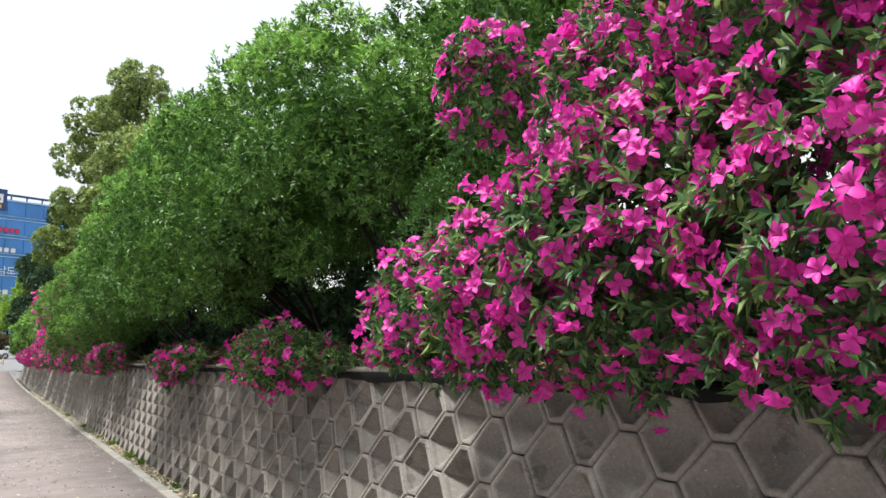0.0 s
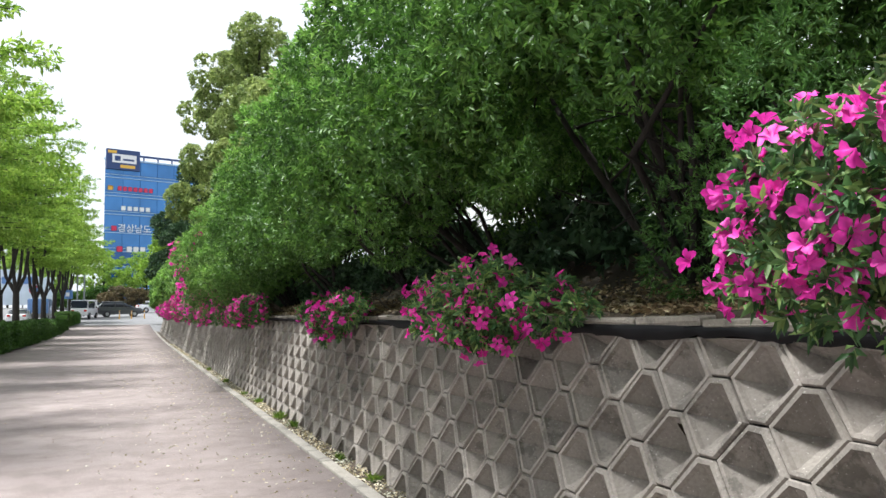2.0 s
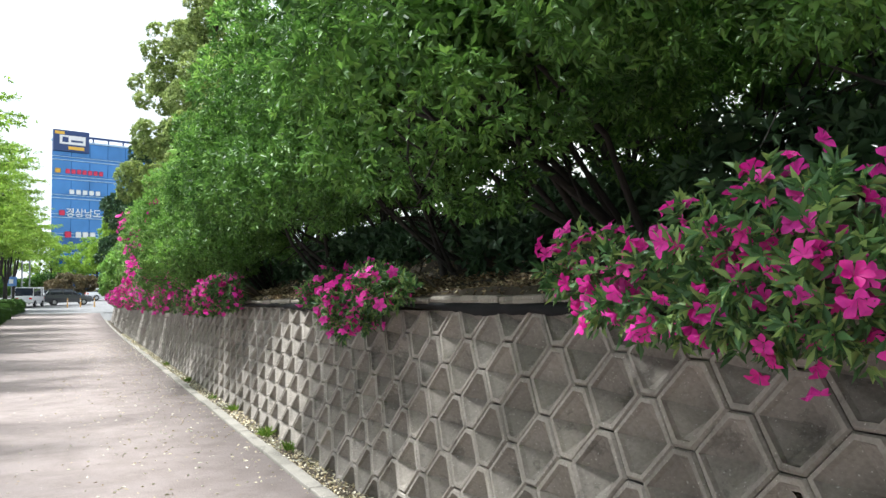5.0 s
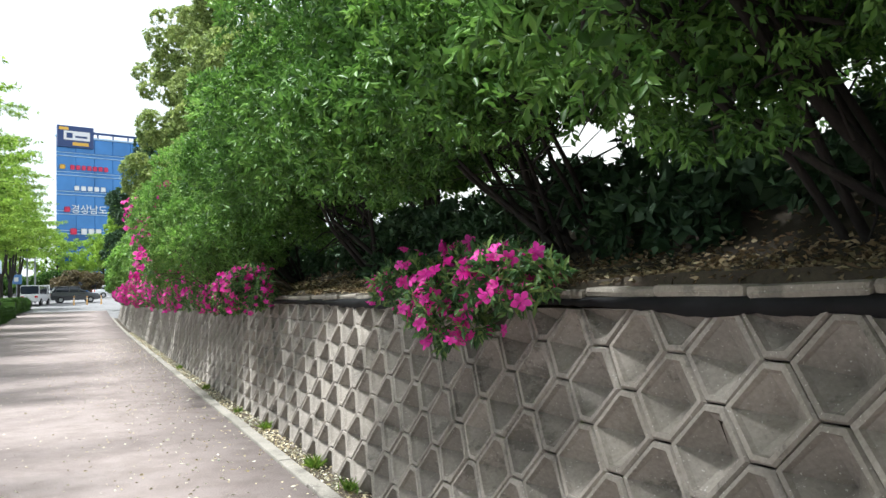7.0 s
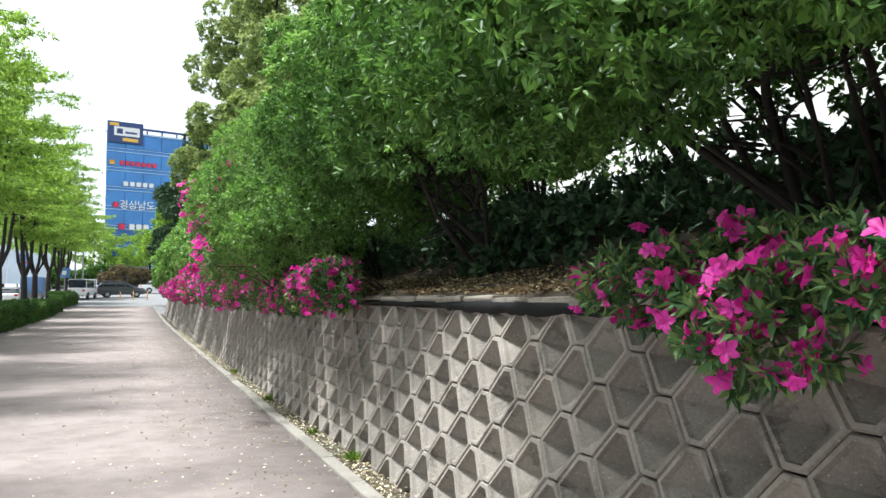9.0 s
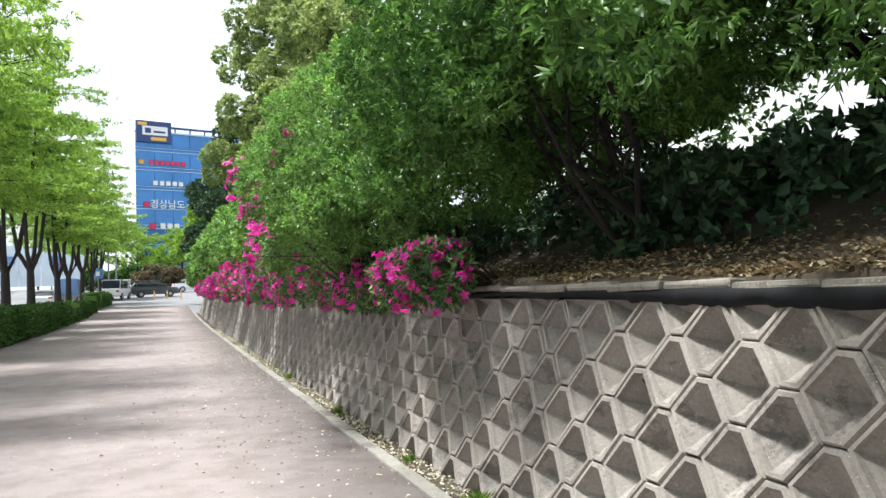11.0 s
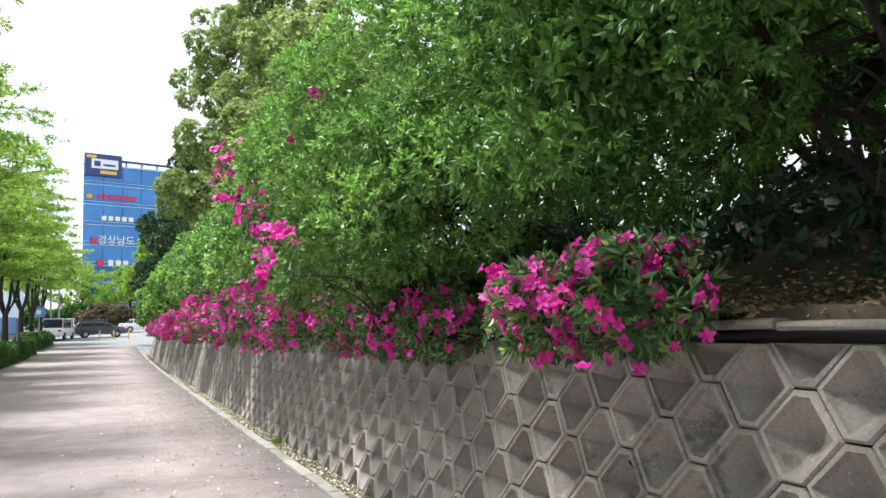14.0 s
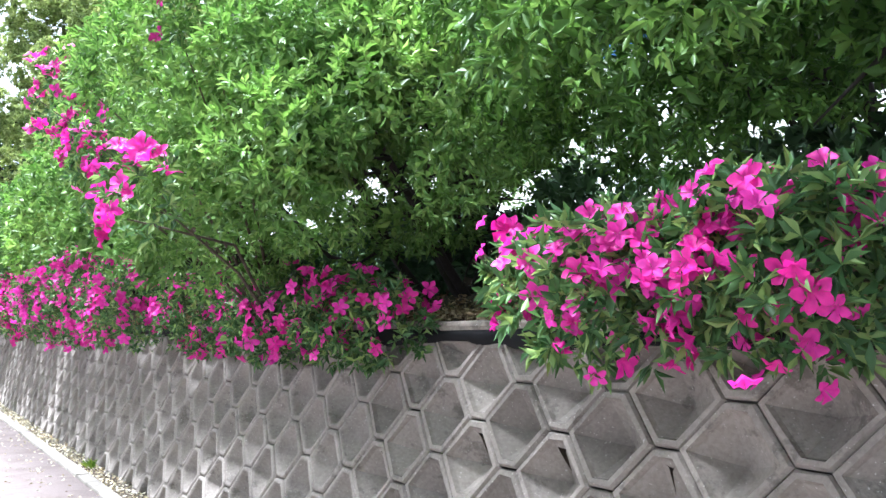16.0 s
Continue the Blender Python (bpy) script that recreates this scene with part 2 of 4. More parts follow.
def puffs(lobes, rng, count, rad, low=-0.75):
    """Centres of leaf puffs spread evenly over a group of ellipsoid lobes, none deep inside another lobe."""
    cand, outs = [], []
    area = np.array([l[3] * l[4] + l[4] * l[5] + l[3] * l[5] for l in lobes])
    for l, share in zip(lobes, area / area.sum()):
        k = max(16, int(11 * count * share))
        c, r = np.array(l[:3]), np.maximum(np.array(l[3:]) - 0.4 * rad, 0.15)
        d = on_sphere(k, rng, low)
        p = c + d * r * rng.uniform(0.74, 1.12, (k, 1))
        free = np.ones(k, bool)
        for o in lobes:
            if o is not l:
                free &= np.sum(((p - np.array(o[:3])) / np.array(o[3:])) ** 2, 1) > 0.72
        cand.append(p[free])
        outs.append(unit(d[free] / r))
    cand, outs = np.concatenate(cand), np.concatenate(outs)
    order = rng.permutation(len(cand))
    kept = []
    for i in order:
        if len(kept) >= 2.3 * count:
            break
        if not kept or np.min(np.sum((cand[kept] - cand[i]) ** 2, 1)) > (0.98 * rad) ** 2:
            kept.append(i)
    return cand[kept], outs[kept], rng.uniform(rad * 0.48, rad * 0.86, len(kept))


def crown(name, lobes, material, parent, seed, count=60, rad=0.42, shoots_per=55, leaves=8, L=0.06, W=0.022, spread=1.0, low=-0.75, droop=0.15, inner=900, stretch=0.85, young=0.0):
    """A crown of separate leaf puffs, each a dome of whorled shoots, over darker growth inside."""
    rng = np.random.default_rng(seed)
    C, O, R = puffs(lobes, rng, count, rad, low)
    cs, ds, tip = [], [], []
    for c, o, r in zip(C, O, R):
        k = max(6, int(shoots_per * (r / rad) ** 2))
        up = unit(o + np.array((0, 0, 0.45)))
        d = unit(on_sphere(k, rng) + up * 0.8)
        cs.append(c + d * r * np.where(rng.uniform(0, 1, (k, 1)) < 0.12, rng.uniform(1.0, 1.22, (k, 1)), rng.uniform(0.8, 1.0, (k, 1))) * np.array((1, 1, stretch)))
        ds.append(d + up * 0.35 + rng.normal(size=(k, 3)) * 0.15)
        tip.append((d @ up > 0.45) & (rng.uniform(0, 1, k) < young * rng.uniform(0.0, 1.9)) & (up[2] > 0.1))
    cs, ds, tip = np.concatenate(cs), np.concatenate(ds), np.concatenate(tip)
    if young and tip.any():
        # fresh shoots at the upper, outer tips
        P, D = shoots(cs[tip] + unit(ds[tip]) * 0.03, ds[tip] + np.array((0, 0, 0.3)), leaves, rng, spread * 0.8)
        n = len(P)
        put("young_growth", leaf_mesh(name + "_young", P, D, L * rng.uniform(0.7, 1.2, n), W * rng.uniform(0.8, 1.2, n), rng, droop=droop), M_YOUNG, parent)
        cs, ds = cs[~tip], ds[~tip]
    P, D = shoots(cs, ds, leaves, rng, spread)
    n = len(P)
    ob = put("crown", leaf_mesh(name, P, D, L * rng.uniform(0.7, 1.25, n), W * rng.uniform(0.8, 1.2, n), rng, droop=droop), material, parent)
    if inner:
        ic = []
        for l in lobes:
            k = int(1.6 * inner * (l[3] * l[4] + l[4] * l[5] + l[3] * l[5]) / 3)
            ic.append(np.array(l[:3]) + on_sphere(k, rng) * np.maximum(np.array(l[3:]) - 1.2 * rad, 0.1) * rng.uniform(0.55, 1.0, (k, 1)))
        # the hearts of the puffs
        k = max(4, shoots_per // 5)
        ic.append(np.repeat(C, k, 0) + on_sphere(k * len(C), rng) * np.repeat(R, k)[:, None] * rng.uniform(0.1, 0.5, (k * len(C), 1)))
        ic = np.concatenate(ic)
        n = len(ic)
        tagged(put("inner_growth", leaf_mesh(name + "_inner", ic, rng.normal(size=(n, 3)), rng.uniform(1.1, 1.7, n) * L, rng.uniform(1.6, 2.3, n) * W, rng), material, parent), kind="stuff")
    return ob


def thing(name, loc=(0, 0, 0)):
    ob = new(name)
    ob.location = loc
    ob.empty_display_size = 0.2
    return ob


def rise(y):
    """The ground's height, which climbs gently in the distance."""
    y = np.asarray(y, float)
    return 0.00036 * np.clip(y - 40, 0, 66) ** 2 + 0.0475 * np.clip(y - 106, 0, 25)


BATTER = 0.245          # how far the wall leans back for each metre of height
BASE_X = 2.08
WALL_Y0, WALL_Y1 = -6.0, 66.0


# ---- ground, road, pavement, kerb ----
def sheet(name, xs, ys, dz, material, label, category, thick=0.0):
    xs, ys = np.asarray(xs, float), np.asarray(ys, float)
    X, Y = np.meshgrid(xs, ys)
    Z = rise(Y) + dz
    V = np.stack([X, Y, Z], -1).reshape(-1, 3)
    a, b = len(ys), len(xs)
    I = np.arange(a * b).reshape(a, b)
    F = np.stack([I[:-1, :-1], I[:-1, 1:], I[1:, 1:], I[1:, :-1]], -1).reshape(-1, 4)
    if thick:
        k = len(V)
        V = np.concatenate([V, V - np.array((0, 0, thick))])
        ring = np.concatenate([I[0, :-1], I[:-1, -1], I[-1, :0:-1], I[:0:-1, 0]])
        nxt = np.roll(ring, -1)
        F = np.concatenate([F, F[:, ::-1] + k, np.stack([ring, ring + k, nxt + k, nxt], -1)])
    ob = put(name, mesh_of(name, V, F), material)
    return tagged(ob, label, category, kind="structure")


ys_far = np.concatenate([np.arange(-40, 140, 4), np.array([160, 220, 400, 900, 2500])])
sheet("ground", np.array([-2500, -400, -60, -20, -8, 2, 10, 60, 400, 2500]), np.concatenate([[-2500, -400], ys_far]), -0.13, M_ROAD, "grey asphalt road surface with worn tracks, dry", "road")
sheet("pavement", np.linspace(-7.2, 1.78, 8), np.arange(-30, 84, 3), 0.0, M_PATH, "worn pinkish grey asphalt footpath with scattered petals", "footpath", 0.13)
sheet("verge", np.array([1.9, 2.3]), np.arange(-12, WALL_Y1 + 1, 3), -0.012, M_SOIL, "strip of soil and dry litter at the wall's foot", "soil", 0.1)


# ---- retaining wall of hexagonal blocks ----
COL, ROW = 0.2568, 0.341          # column pitch along the wall, block height up the slope
SLOPE = math.hypot(1, BATTER)
JOINT_U = 1.1995                  # bottom of the half blocks, up the slope
COL_Y0 = 4.84                     # a column of half blocks


def wall_pose(y, u):
    """Pose of a block: its x along the wall, y up the slope, z out of the face."""
    out = Vector((-1, 0, BATTER)).normalized()
    upv = Vector((BATTER, 0, 1)).normalized()
    m = Matrix((Vector((0, -1, 0)), upv, out)).transposed().to_4x4()
    p = Vector((BASE_X, y, 0)) + upv * u
    return Matrix.Translation(p) @ m


def block_mesh(name, half=False, seed=0, hole=False):
    """A hollow block: rim, short inner wall, then facets falling to a deep point; some have a weep hole."""
    rnd = random.Random(seed)
    T, W, Hh, g = 0.056, 0.2045, ROW / 2, 0.003
    bm = bmesh.new()

    def ring(inset, z):
        w, t, h = W - inset * 1.25, T - inset * 0.62, Hh - inset
        if half:
            top = -inset * 0.3
            flat = ((-w, top), (w, top), (t, -h), (-t, -h))
        else:
            flat = ((-w, 0), (-t, h), (t, h), (w, 0), (t, -h), (-t, -h))
        return [bm.verts.new((x, y, z)) for x, y in flat]

    chip = lambda s: rnd.uniform(-s, s)
    rings = [ring(g, -0.2), ring(g, -0.013), ring(g + 0.008, 0.0), ring(g + 0.026, 0.0), ring(g + 0.033, -0.024)]
    for r in rings[2:4]:
        for v in r:
            v.co += Vector((chip(0.0025), chip(0.0025), chip(0.002)))
    n = len(rings[0])
    for a, b in zip(rings, rings[1:]):
        for i in range(n):
            bm.faces.new((a[i], a[(i + 1) % n], b[(i + 1) % n], b[i]))
    r = rings[-1]
    if half:
        c = bm.verts.new((chip(0.01), -0.06, -0.12))
        for i in range(n):
            bm.faces.new((r[i], r[(i + 1) % n], c))
    else:
        # local +x points back along the wall; the flat lozenge facet lies on that side
        L_, TL, TR, R_, BR, BL = r
        up_mid = bm.verts.new(TR.co.lerp(R_.co, 0.42) + Vector((-0.012, -0.008, -0.036 + chip(0.006))))
        lo_mid = bm.verts.new(BR.co.lerp(R_.co, 0.42) + Vector((-0.012, 0.008, -0.036 + chip(0.006))))
        c = bm.verts.new((-0.034 + chip(0.012), -0.006 + chip(0.010), -0.165 + chip(0.014)))
        faces = [(R_, up_mid, c), (R_, c, lo_mid), (TR, up_mid, R_), (BR, R_, lo_mid), (TR, c, up_mid), (BR, lo_mid, c), (L_, c, TL), (L_, BL, c), (c, BL, BR)]
        if hole:
            # a ragged opening in the roof of the hollow, with earth far behind it
            ctr = (TL.co + TR.co + c.co) / 3
            lip = [bm.verts.new(v.co.lerp(ctr, k) + Vector((chip(0.008), chip(0.008), 0))) for v, k in ((TL, 0.3), (TR, 0.3), (TR, 0.62), (c, 0.38), (TL, 0.62))]
            deep = [bm.verts.new(v.co * 1.0 + Vector((-0.02, 0.03, -0.16))) for v in lip]
            faces += [(TL, TR, lip[1], lip[0]), (TR, lip[2], lip[1]), (TR, c, lip[3], lip[2]), (c, TL, lip[4], lip[3]), (TL, lip[0], lip[4])]
            faces += [(lip[i], lip[(i + 1) % 5], deep[(i + 1) % 5], deep[i]) for i in range(5)] + [tuple(deep)]
        else:
            faces.append((TR, TL, c))
        for k, f in enumerate(faces):
            bm.faces.new(f).material_index = 1 if hole and k >= len(faces) - 6 else 0
    bmesh.ops.recalc_face_normals(bm, faces=bm.faces)
    me = bpy.data.meshes.new(name)
    bm.to_mesh(me)
    bm.free()
    me.materials.append(M_BLOCK)
    me.materials.append(M_SOIL)
    return me


def wall_prism(name, x0, z0, x1, z1, x2, y0, y1, material):
    """The sloping mass behind the blocks."""
    bm = bmesh.new()
    prof = [(x0, z0), (x1, z1), (x2, z1), (x2, z0)]
    a = [bm.verts.new((x, y0, z)) for x, z in prof]
    b = [bm.verts.new((x, y1, z)) for x, z in prof]
    for i in range(4):
        bm.faces.new((a[i], a[(i + 1) % 4], b[(i + 1) % 4], b[i]))
    bm.faces.new(a)
    bm.faces.new(b)
    bmesh.ops.recalc_face_normals(bm, faces=bm.faces)
    return part(name, bm, material)


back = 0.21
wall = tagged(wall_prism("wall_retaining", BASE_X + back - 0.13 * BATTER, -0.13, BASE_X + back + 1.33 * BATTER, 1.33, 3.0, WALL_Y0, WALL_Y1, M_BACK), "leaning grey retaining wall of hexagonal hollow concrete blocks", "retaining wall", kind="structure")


def bank():
    """Soil that rises behind the coping, under the trees."""
    prof = [(2.475, 1.28), (2.48, 1.40), (2.50, 1.425), (2.8, 1.45), (3.4, 1.60), (4.2, 2.05), (5.2, 2.42), (7.0, 2.5), (14.0, 2.55)]
    ys = np.arange(WALL_Y0, WALL_Y1 + 14, 0.6)
    rng = np.random.default_rng(5)
    V = []
    for y in ys:
        for k, (x, z) in enumerate(prof):
            V.append((x, y, z + (rng.uniform(-0.03, 0.05) if k else 0)))
    V = np.array(V)
    I = np.arange(len(V)).reshape(len(ys), len(prof))
    F = np.stack([I[:-1, :-1], I[1:, :-1], I[1:, 1:], I[:-1, 1:]], -1).reshape(-1, 4)
    return tagged(put("bank", mesh_of("bank", V, F[:, ::-1], True), M_SOIL), "sloping bank of dark soil and leaf litter under shrubs", "soil bank", kind="structure")


bank()

# coping of round-edged concrete lengths, a little uneven
rng = np.random.default_rng(11)
coping = tagged(thing("coping", (2.435, 0, 1.397)), "weathered grey concrete coping lengths along the wall top", "coping", kind="structure")


def coping_mesh(length, seed):
    bm = bmesh.new()
    add_box(bm, (-0.045, -length / 2, -0.026), (0.09, length / 2, 0.020), 0.02)
    r = random.Random(seed)
    for v in bm.verts:
        v.co += Vector((r.uniform(-0.003, 0.003), 0, r.uniform(-0.003, 0.003)))
    me = bpy.data.meshes.new("coping_length")
    bm.to_mesh(me)
    bm.free()
    me.materials.append(M_COPING)
    return me


COPINGS = [coping_mesh(0.508, s) for s in range(4)]
y = 0.1
k = 0
while y < 40:
    put("coping_length", COPINGS[k % 4], None, coping, pose(float(rng.uniform(-0.015, 0.012)), y, float(rng.uniform(-0.012, 0.008)), float(rng.uniform(-1.1, 1.1)), float(rng.uniform(-3, 3)), float(rng.uniform(-0.9, 0.9))))
    y += 0.514
    k += 1
bm = bmesh.new()
add_box(bm, (2.35, 40.1, 1.355), (2.49, WALL_Y1, 1.415), 0.015)
part("far_coping", bm, M_COPING, None)
bpy.data.objects["far_coping"].parent = coping
bpy.data.objects["far_coping"].location = (-2.395, 0, -1.372)

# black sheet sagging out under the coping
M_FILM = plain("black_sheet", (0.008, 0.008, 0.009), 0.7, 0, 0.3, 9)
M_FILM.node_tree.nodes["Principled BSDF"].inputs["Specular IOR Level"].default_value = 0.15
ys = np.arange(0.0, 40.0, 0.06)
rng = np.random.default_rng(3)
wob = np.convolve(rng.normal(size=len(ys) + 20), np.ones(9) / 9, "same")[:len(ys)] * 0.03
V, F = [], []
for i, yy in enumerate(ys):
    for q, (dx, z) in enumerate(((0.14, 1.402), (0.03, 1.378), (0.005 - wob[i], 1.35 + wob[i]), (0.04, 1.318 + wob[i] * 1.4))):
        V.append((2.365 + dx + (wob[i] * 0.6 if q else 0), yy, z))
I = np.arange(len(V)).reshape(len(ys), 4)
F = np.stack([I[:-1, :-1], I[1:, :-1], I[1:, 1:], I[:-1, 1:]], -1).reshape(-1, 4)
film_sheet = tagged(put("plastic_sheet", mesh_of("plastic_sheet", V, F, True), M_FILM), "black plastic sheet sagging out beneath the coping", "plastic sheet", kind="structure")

# kerb lengths along the path's edge
kerb = tagged(thing("kerb", (1.84, 0, 0)), "pale worn concrete kerb between path and wall", "kerb", kind="structure")
bm = bmesh.new()
add_box(bm, (-0.06, -0.496, -0.1), (0.06, 0.496, 0.028), 0.012)
kerb_me = bpy.data.meshes.new("kerb_length")
bm.to_mesh(kerb_me)
bm.free()
kerb_me.materials.append(M_KERB)
rng = np.random.default_rng(8)
for k in range(74):
    yy = -6.5 + k
    put("kerb_length", kerb_me, None, kerb, pose(float(rng.uniform(-0.006, 0.006)), yy, float(rise(yy)) + float(rng.uniform(-0.004, 0.004)), math.degrees(math.atan2(float(rise(yy + 0.5) - rise(yy - 0.5)), 1)), 0, float(rng.uniform(-0.3, 0.3))))


# ---- shrub trees above the wall ----
def stems(name, foot, top, count, seed, parent, r0=0.05, material=None, wide=1.0):
    """Leaning stems that fork upward, each with its twigs."""
    rng = np.random.default_rng(seed)
    foot, top = np.array(foot, float), np.array(top, float)
    for i in range(count):
        lines = []
        a = foot + np.array((rng.uniform(-0.15, 0.15), rng.uniform(-0.25, 0.25), -0.1))
        b = top + rng.normal(size=3) * np.array((0.45, 0.6, 0.15)) * wide
        m = (a + b) / 2 + rng.normal(size=3) * 0.15
        r = r0 * rng.uniform(0.7, 1.2)
        pts = [a, a * 0.6 + m * 0.4 + rng.normal(size=3) * 0.04, m, m * 0.4 + b * 0.6, b]
        lines.append((pts, [r, r * 0.85, r * 0.65, r * 0.45, r * 0.2]))
        for _ in range(6):
            f = rng.uniform(0.3, 0.9)
            p = a * (1 - f) + b * f + rng.normal(size=3) * 0.04
            q = p + unit(rng.normal(size=3) + np.array((-0.2, 0, 0.6))) * rng.uniform(0.3, 0.7) * wide
            lines.append(([p, (p + q) / 2 + rng.normal(size=3) * 0.05, q], [r * 0.35, r * 0.25, r * 0.1]))
        put("stem", tubes("stem", lines, 6), material or M_DARKBARK, parent)


def shrub_tree(y, lobes, seed, material, label, count=92, rad=0.4, per=150, leaves=8, L=0.054, W=0.02, foot=None, low=-0.8, inner=3600, x=3.5, young=0.38):
    foot = foot or (x, y, 1.62)
    t = thing("shrub_tree", foot)
    off = np.array(foot)
    rel = [tuple(np.array(l[:3]) - off) + tuple(l[3:]) for l in lobes]
    c = np.mean([l[:3] for l in rel], axis=0)
    stems("stems", (0, 0, 0), tuple(c), 8, seed + 50, t, 0.032)
    crown("crown", rel, material, t, seed, count, rad, per, leaves, L, W, low=low, inner=inner, young=young)
    return tagged(t, label, "shrub", "shrub trees above the wall")


DARKG = "dense dark green broadleaf shrub tree overhanging the wall"
LIGHTG = "bright green broadleaf shrub with fresh growth above the wall"
shrub_tree(6.3, [(3.0, 6.4, 3.3, 1.5, 1.6, 0.98), (3.8, 4.6, 3.9, 1.4, 1.6, 1.1), (2.0, 7.1, 2.95, 0.8, 0.85, 0.9), (2.1, 5.9, 3.1, 0.7, 0.8, 0.7)], 1, M_SHRUB, DARKG, 110, rad=0.42, per=210)
shrub_tree(9.2, [(2.55, 9.2, 3.2, 1.35, 1.55, 1.05), (1.9, 8.6, 2.7, 0.8, 1.0, 0.8), (1.95, 9.9, 2.8, 0.75, 0.75, 0.8), (2.8, 9.6, 3.5, 1.2, 1.3, 0.9)], 2, M_SHRUB, DARKG, 110, rad=0.42, per=210)
shrub_tree(11.9, [(2.45, 12.1, 3.2, 1.35, 1.5, 1.05), (1.75, 11.5, 2.65, 0.75, 0.9, 0.8), (1.9, 12.6, 2.8, 0.75, 0.8, 0.8), (2.9, 12.2, 3.4, 1.2, 1.4, 0.85)], 3, M_SHRUB, DARKG, 110, rad=0.42, per=210)
shrub_tree(15.9, [(2.7, 16.2, 3.25, 1.3, 1.7, 1.05), (2.15, 16.9, 2.65, 0.8, 1.0, 0.75), (2.3, 15.4, 3.0, 0.75, 0.9, 0.75), (3.1, 15.0, 3.45, 1.4, 1.5, 0.95), (2.7, 17.9, 3.1, 1.1, 1.0, 1.0)], 4, M_SHRUB, DARKG, 115, rad=0.42, per=210, L=0.055, W=0.02)
shrub_tree(20.2, [(2.25, 20.2, 2.85, 1.2, 1.75, 1.15), (1.95, 19.6, 2.32, 0.8, 1.2, 0.76), (1.95, 20.9, 2.85, 0.78, 0.85, 0.8), (2.75, 20.6, 3.35, 1.1, 1.4, 0.85)], 5, M_SHRUB2, LIGHTG, count=96, rad=0.42, per=190, L=0.052, W=0.019)
# uphill row added to close the canopy and block light from behind
for i, y in enumerate((1.0, 4.6, 8.0, 11.4, 14.8, 18.2, 22.0)):
    lobes = [(4.9, y, 4.2, 1.3, 2.1, 1.2), (4.3, y + 1.5, 3.85, 0.95, 1.3, 0.8)]
    if i in (0, 2, 3, 5, 6):
        lobes.append((5.9, y + 1.0, 3.6, 0.9, 1.9, 1.05))
    shrub_tree(y, lobes, 60 + i, M_SHRUB, "broadleaf shrub tree added further up the bank to close the canopy", 70, 0.45, 60, 6, 0.085, 0.04, inner=1600, young=0.0, x=5.4, foot=(5.0, y, 2.45))
for i, y in enumerate((23.6, 27.0, 31.0, 35.5, 40.0, 45.0, 50.0, 55.5, 61.0)):
    h = (2.6, 2.5, 2.6, 2.65, 2.7, 2.6, 2.7, 2.7, 2.6)[i]
    far = i > 3
    shrub_tree(y, [(2.65, y, h + 0.15, 1.25, 2.1, 1.2), (2.2, y - 1.0, h - 0.1, 0.8, 1.2, 0.8), (2.95, y + 0.8, h + 0.8, 1.1, 1.5, 0.9)], 20 + i, (M_SHRUB2, M_SHRUB2, M_SHRUB, M_SHRUB2, M_SHRUB2)[i % 5], LIGHTG, 60 if far else 80, 0.5, 70 if far else 90, 6, 0.15 if far else 0.085, 0.07 if far else 0.04, inner=700, low=-0.55)


def low_growth(y0, y1, seed):
    """Growth added on the bank under the shrubs; its dark leaf colour deepens the shade."""
    y = (y0 + y1) / 2
    t = thing("undergrowth", (4.1, y, 1.82))
    rng = np.random.default_rng(seed)
    lobes = [(float(rng.uniform(-0.3, 0.5)), yy - y, float(rng.uniform(0.0, 0.25)), 0.75, 1.0, float(rng.uniform(0.36, 0.52))) for yy in np.arange(y0 + 0.5, y1, 1.1)]
    stems("stems", (0, 0, -0.1), (0, 0, 0.3), 3, seed + 5, t, 0.02, None, 0.3)
    # the dark cedar leaf colour stands in for shade under the canopy
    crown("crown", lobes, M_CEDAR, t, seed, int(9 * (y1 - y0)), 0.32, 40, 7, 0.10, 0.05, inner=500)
    return tagged(t, "undergrowth added on the bank, dark leaves deepening the canopy shade", "undergrowth", "undergrowth on the bank")


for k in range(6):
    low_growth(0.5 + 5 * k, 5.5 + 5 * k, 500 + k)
shrub_tree(8.6, [(4.2, 8.6, 2.7, 0.5, 0.8, 0.45), (4.4, 8.9, 3.05, 0.5, 0.7, 0.4)], 93, M_SHRUB, "low dark broadleaf shrub on the shaded bank", 16, 0.32, 34, 6, 0.07, 0.04, inner=250, young=0.0, foot=(4.4, 8.7, 2.2))


def juniper(x, y, z, seed, lobes, label):
    t = thing("juniper", (x, y, z))
    stems("stems", (0, 0, 0.1), (0, 0, 0.5), 4, seed, t, 0.02, M_BARK, 0.2)
    crown("crown", lobes, M_CONIFER, t, seed, 46, 0.24, 100, 9, 0.035, 0.009, 0.6, inner=1800, stretch=1.3)
    return tagged(t, label, "juniper", "junipers above the wall")


juniper(2.95, 5.2, 1.45, 611, [(0, 0, 0.35, 0.45, 0.6, 0.42)], "small bushy green juniper beside the coping")
juniper(2.8, 4.2, 1.45, 612, [(-0.2, 0.1, 0.6, 0.45, 0.55, 0.55), (-0.1, -0.1, 1.2, 0.38, 0.4, 0.5)], "tall feathery green juniper behind azalea flowers")

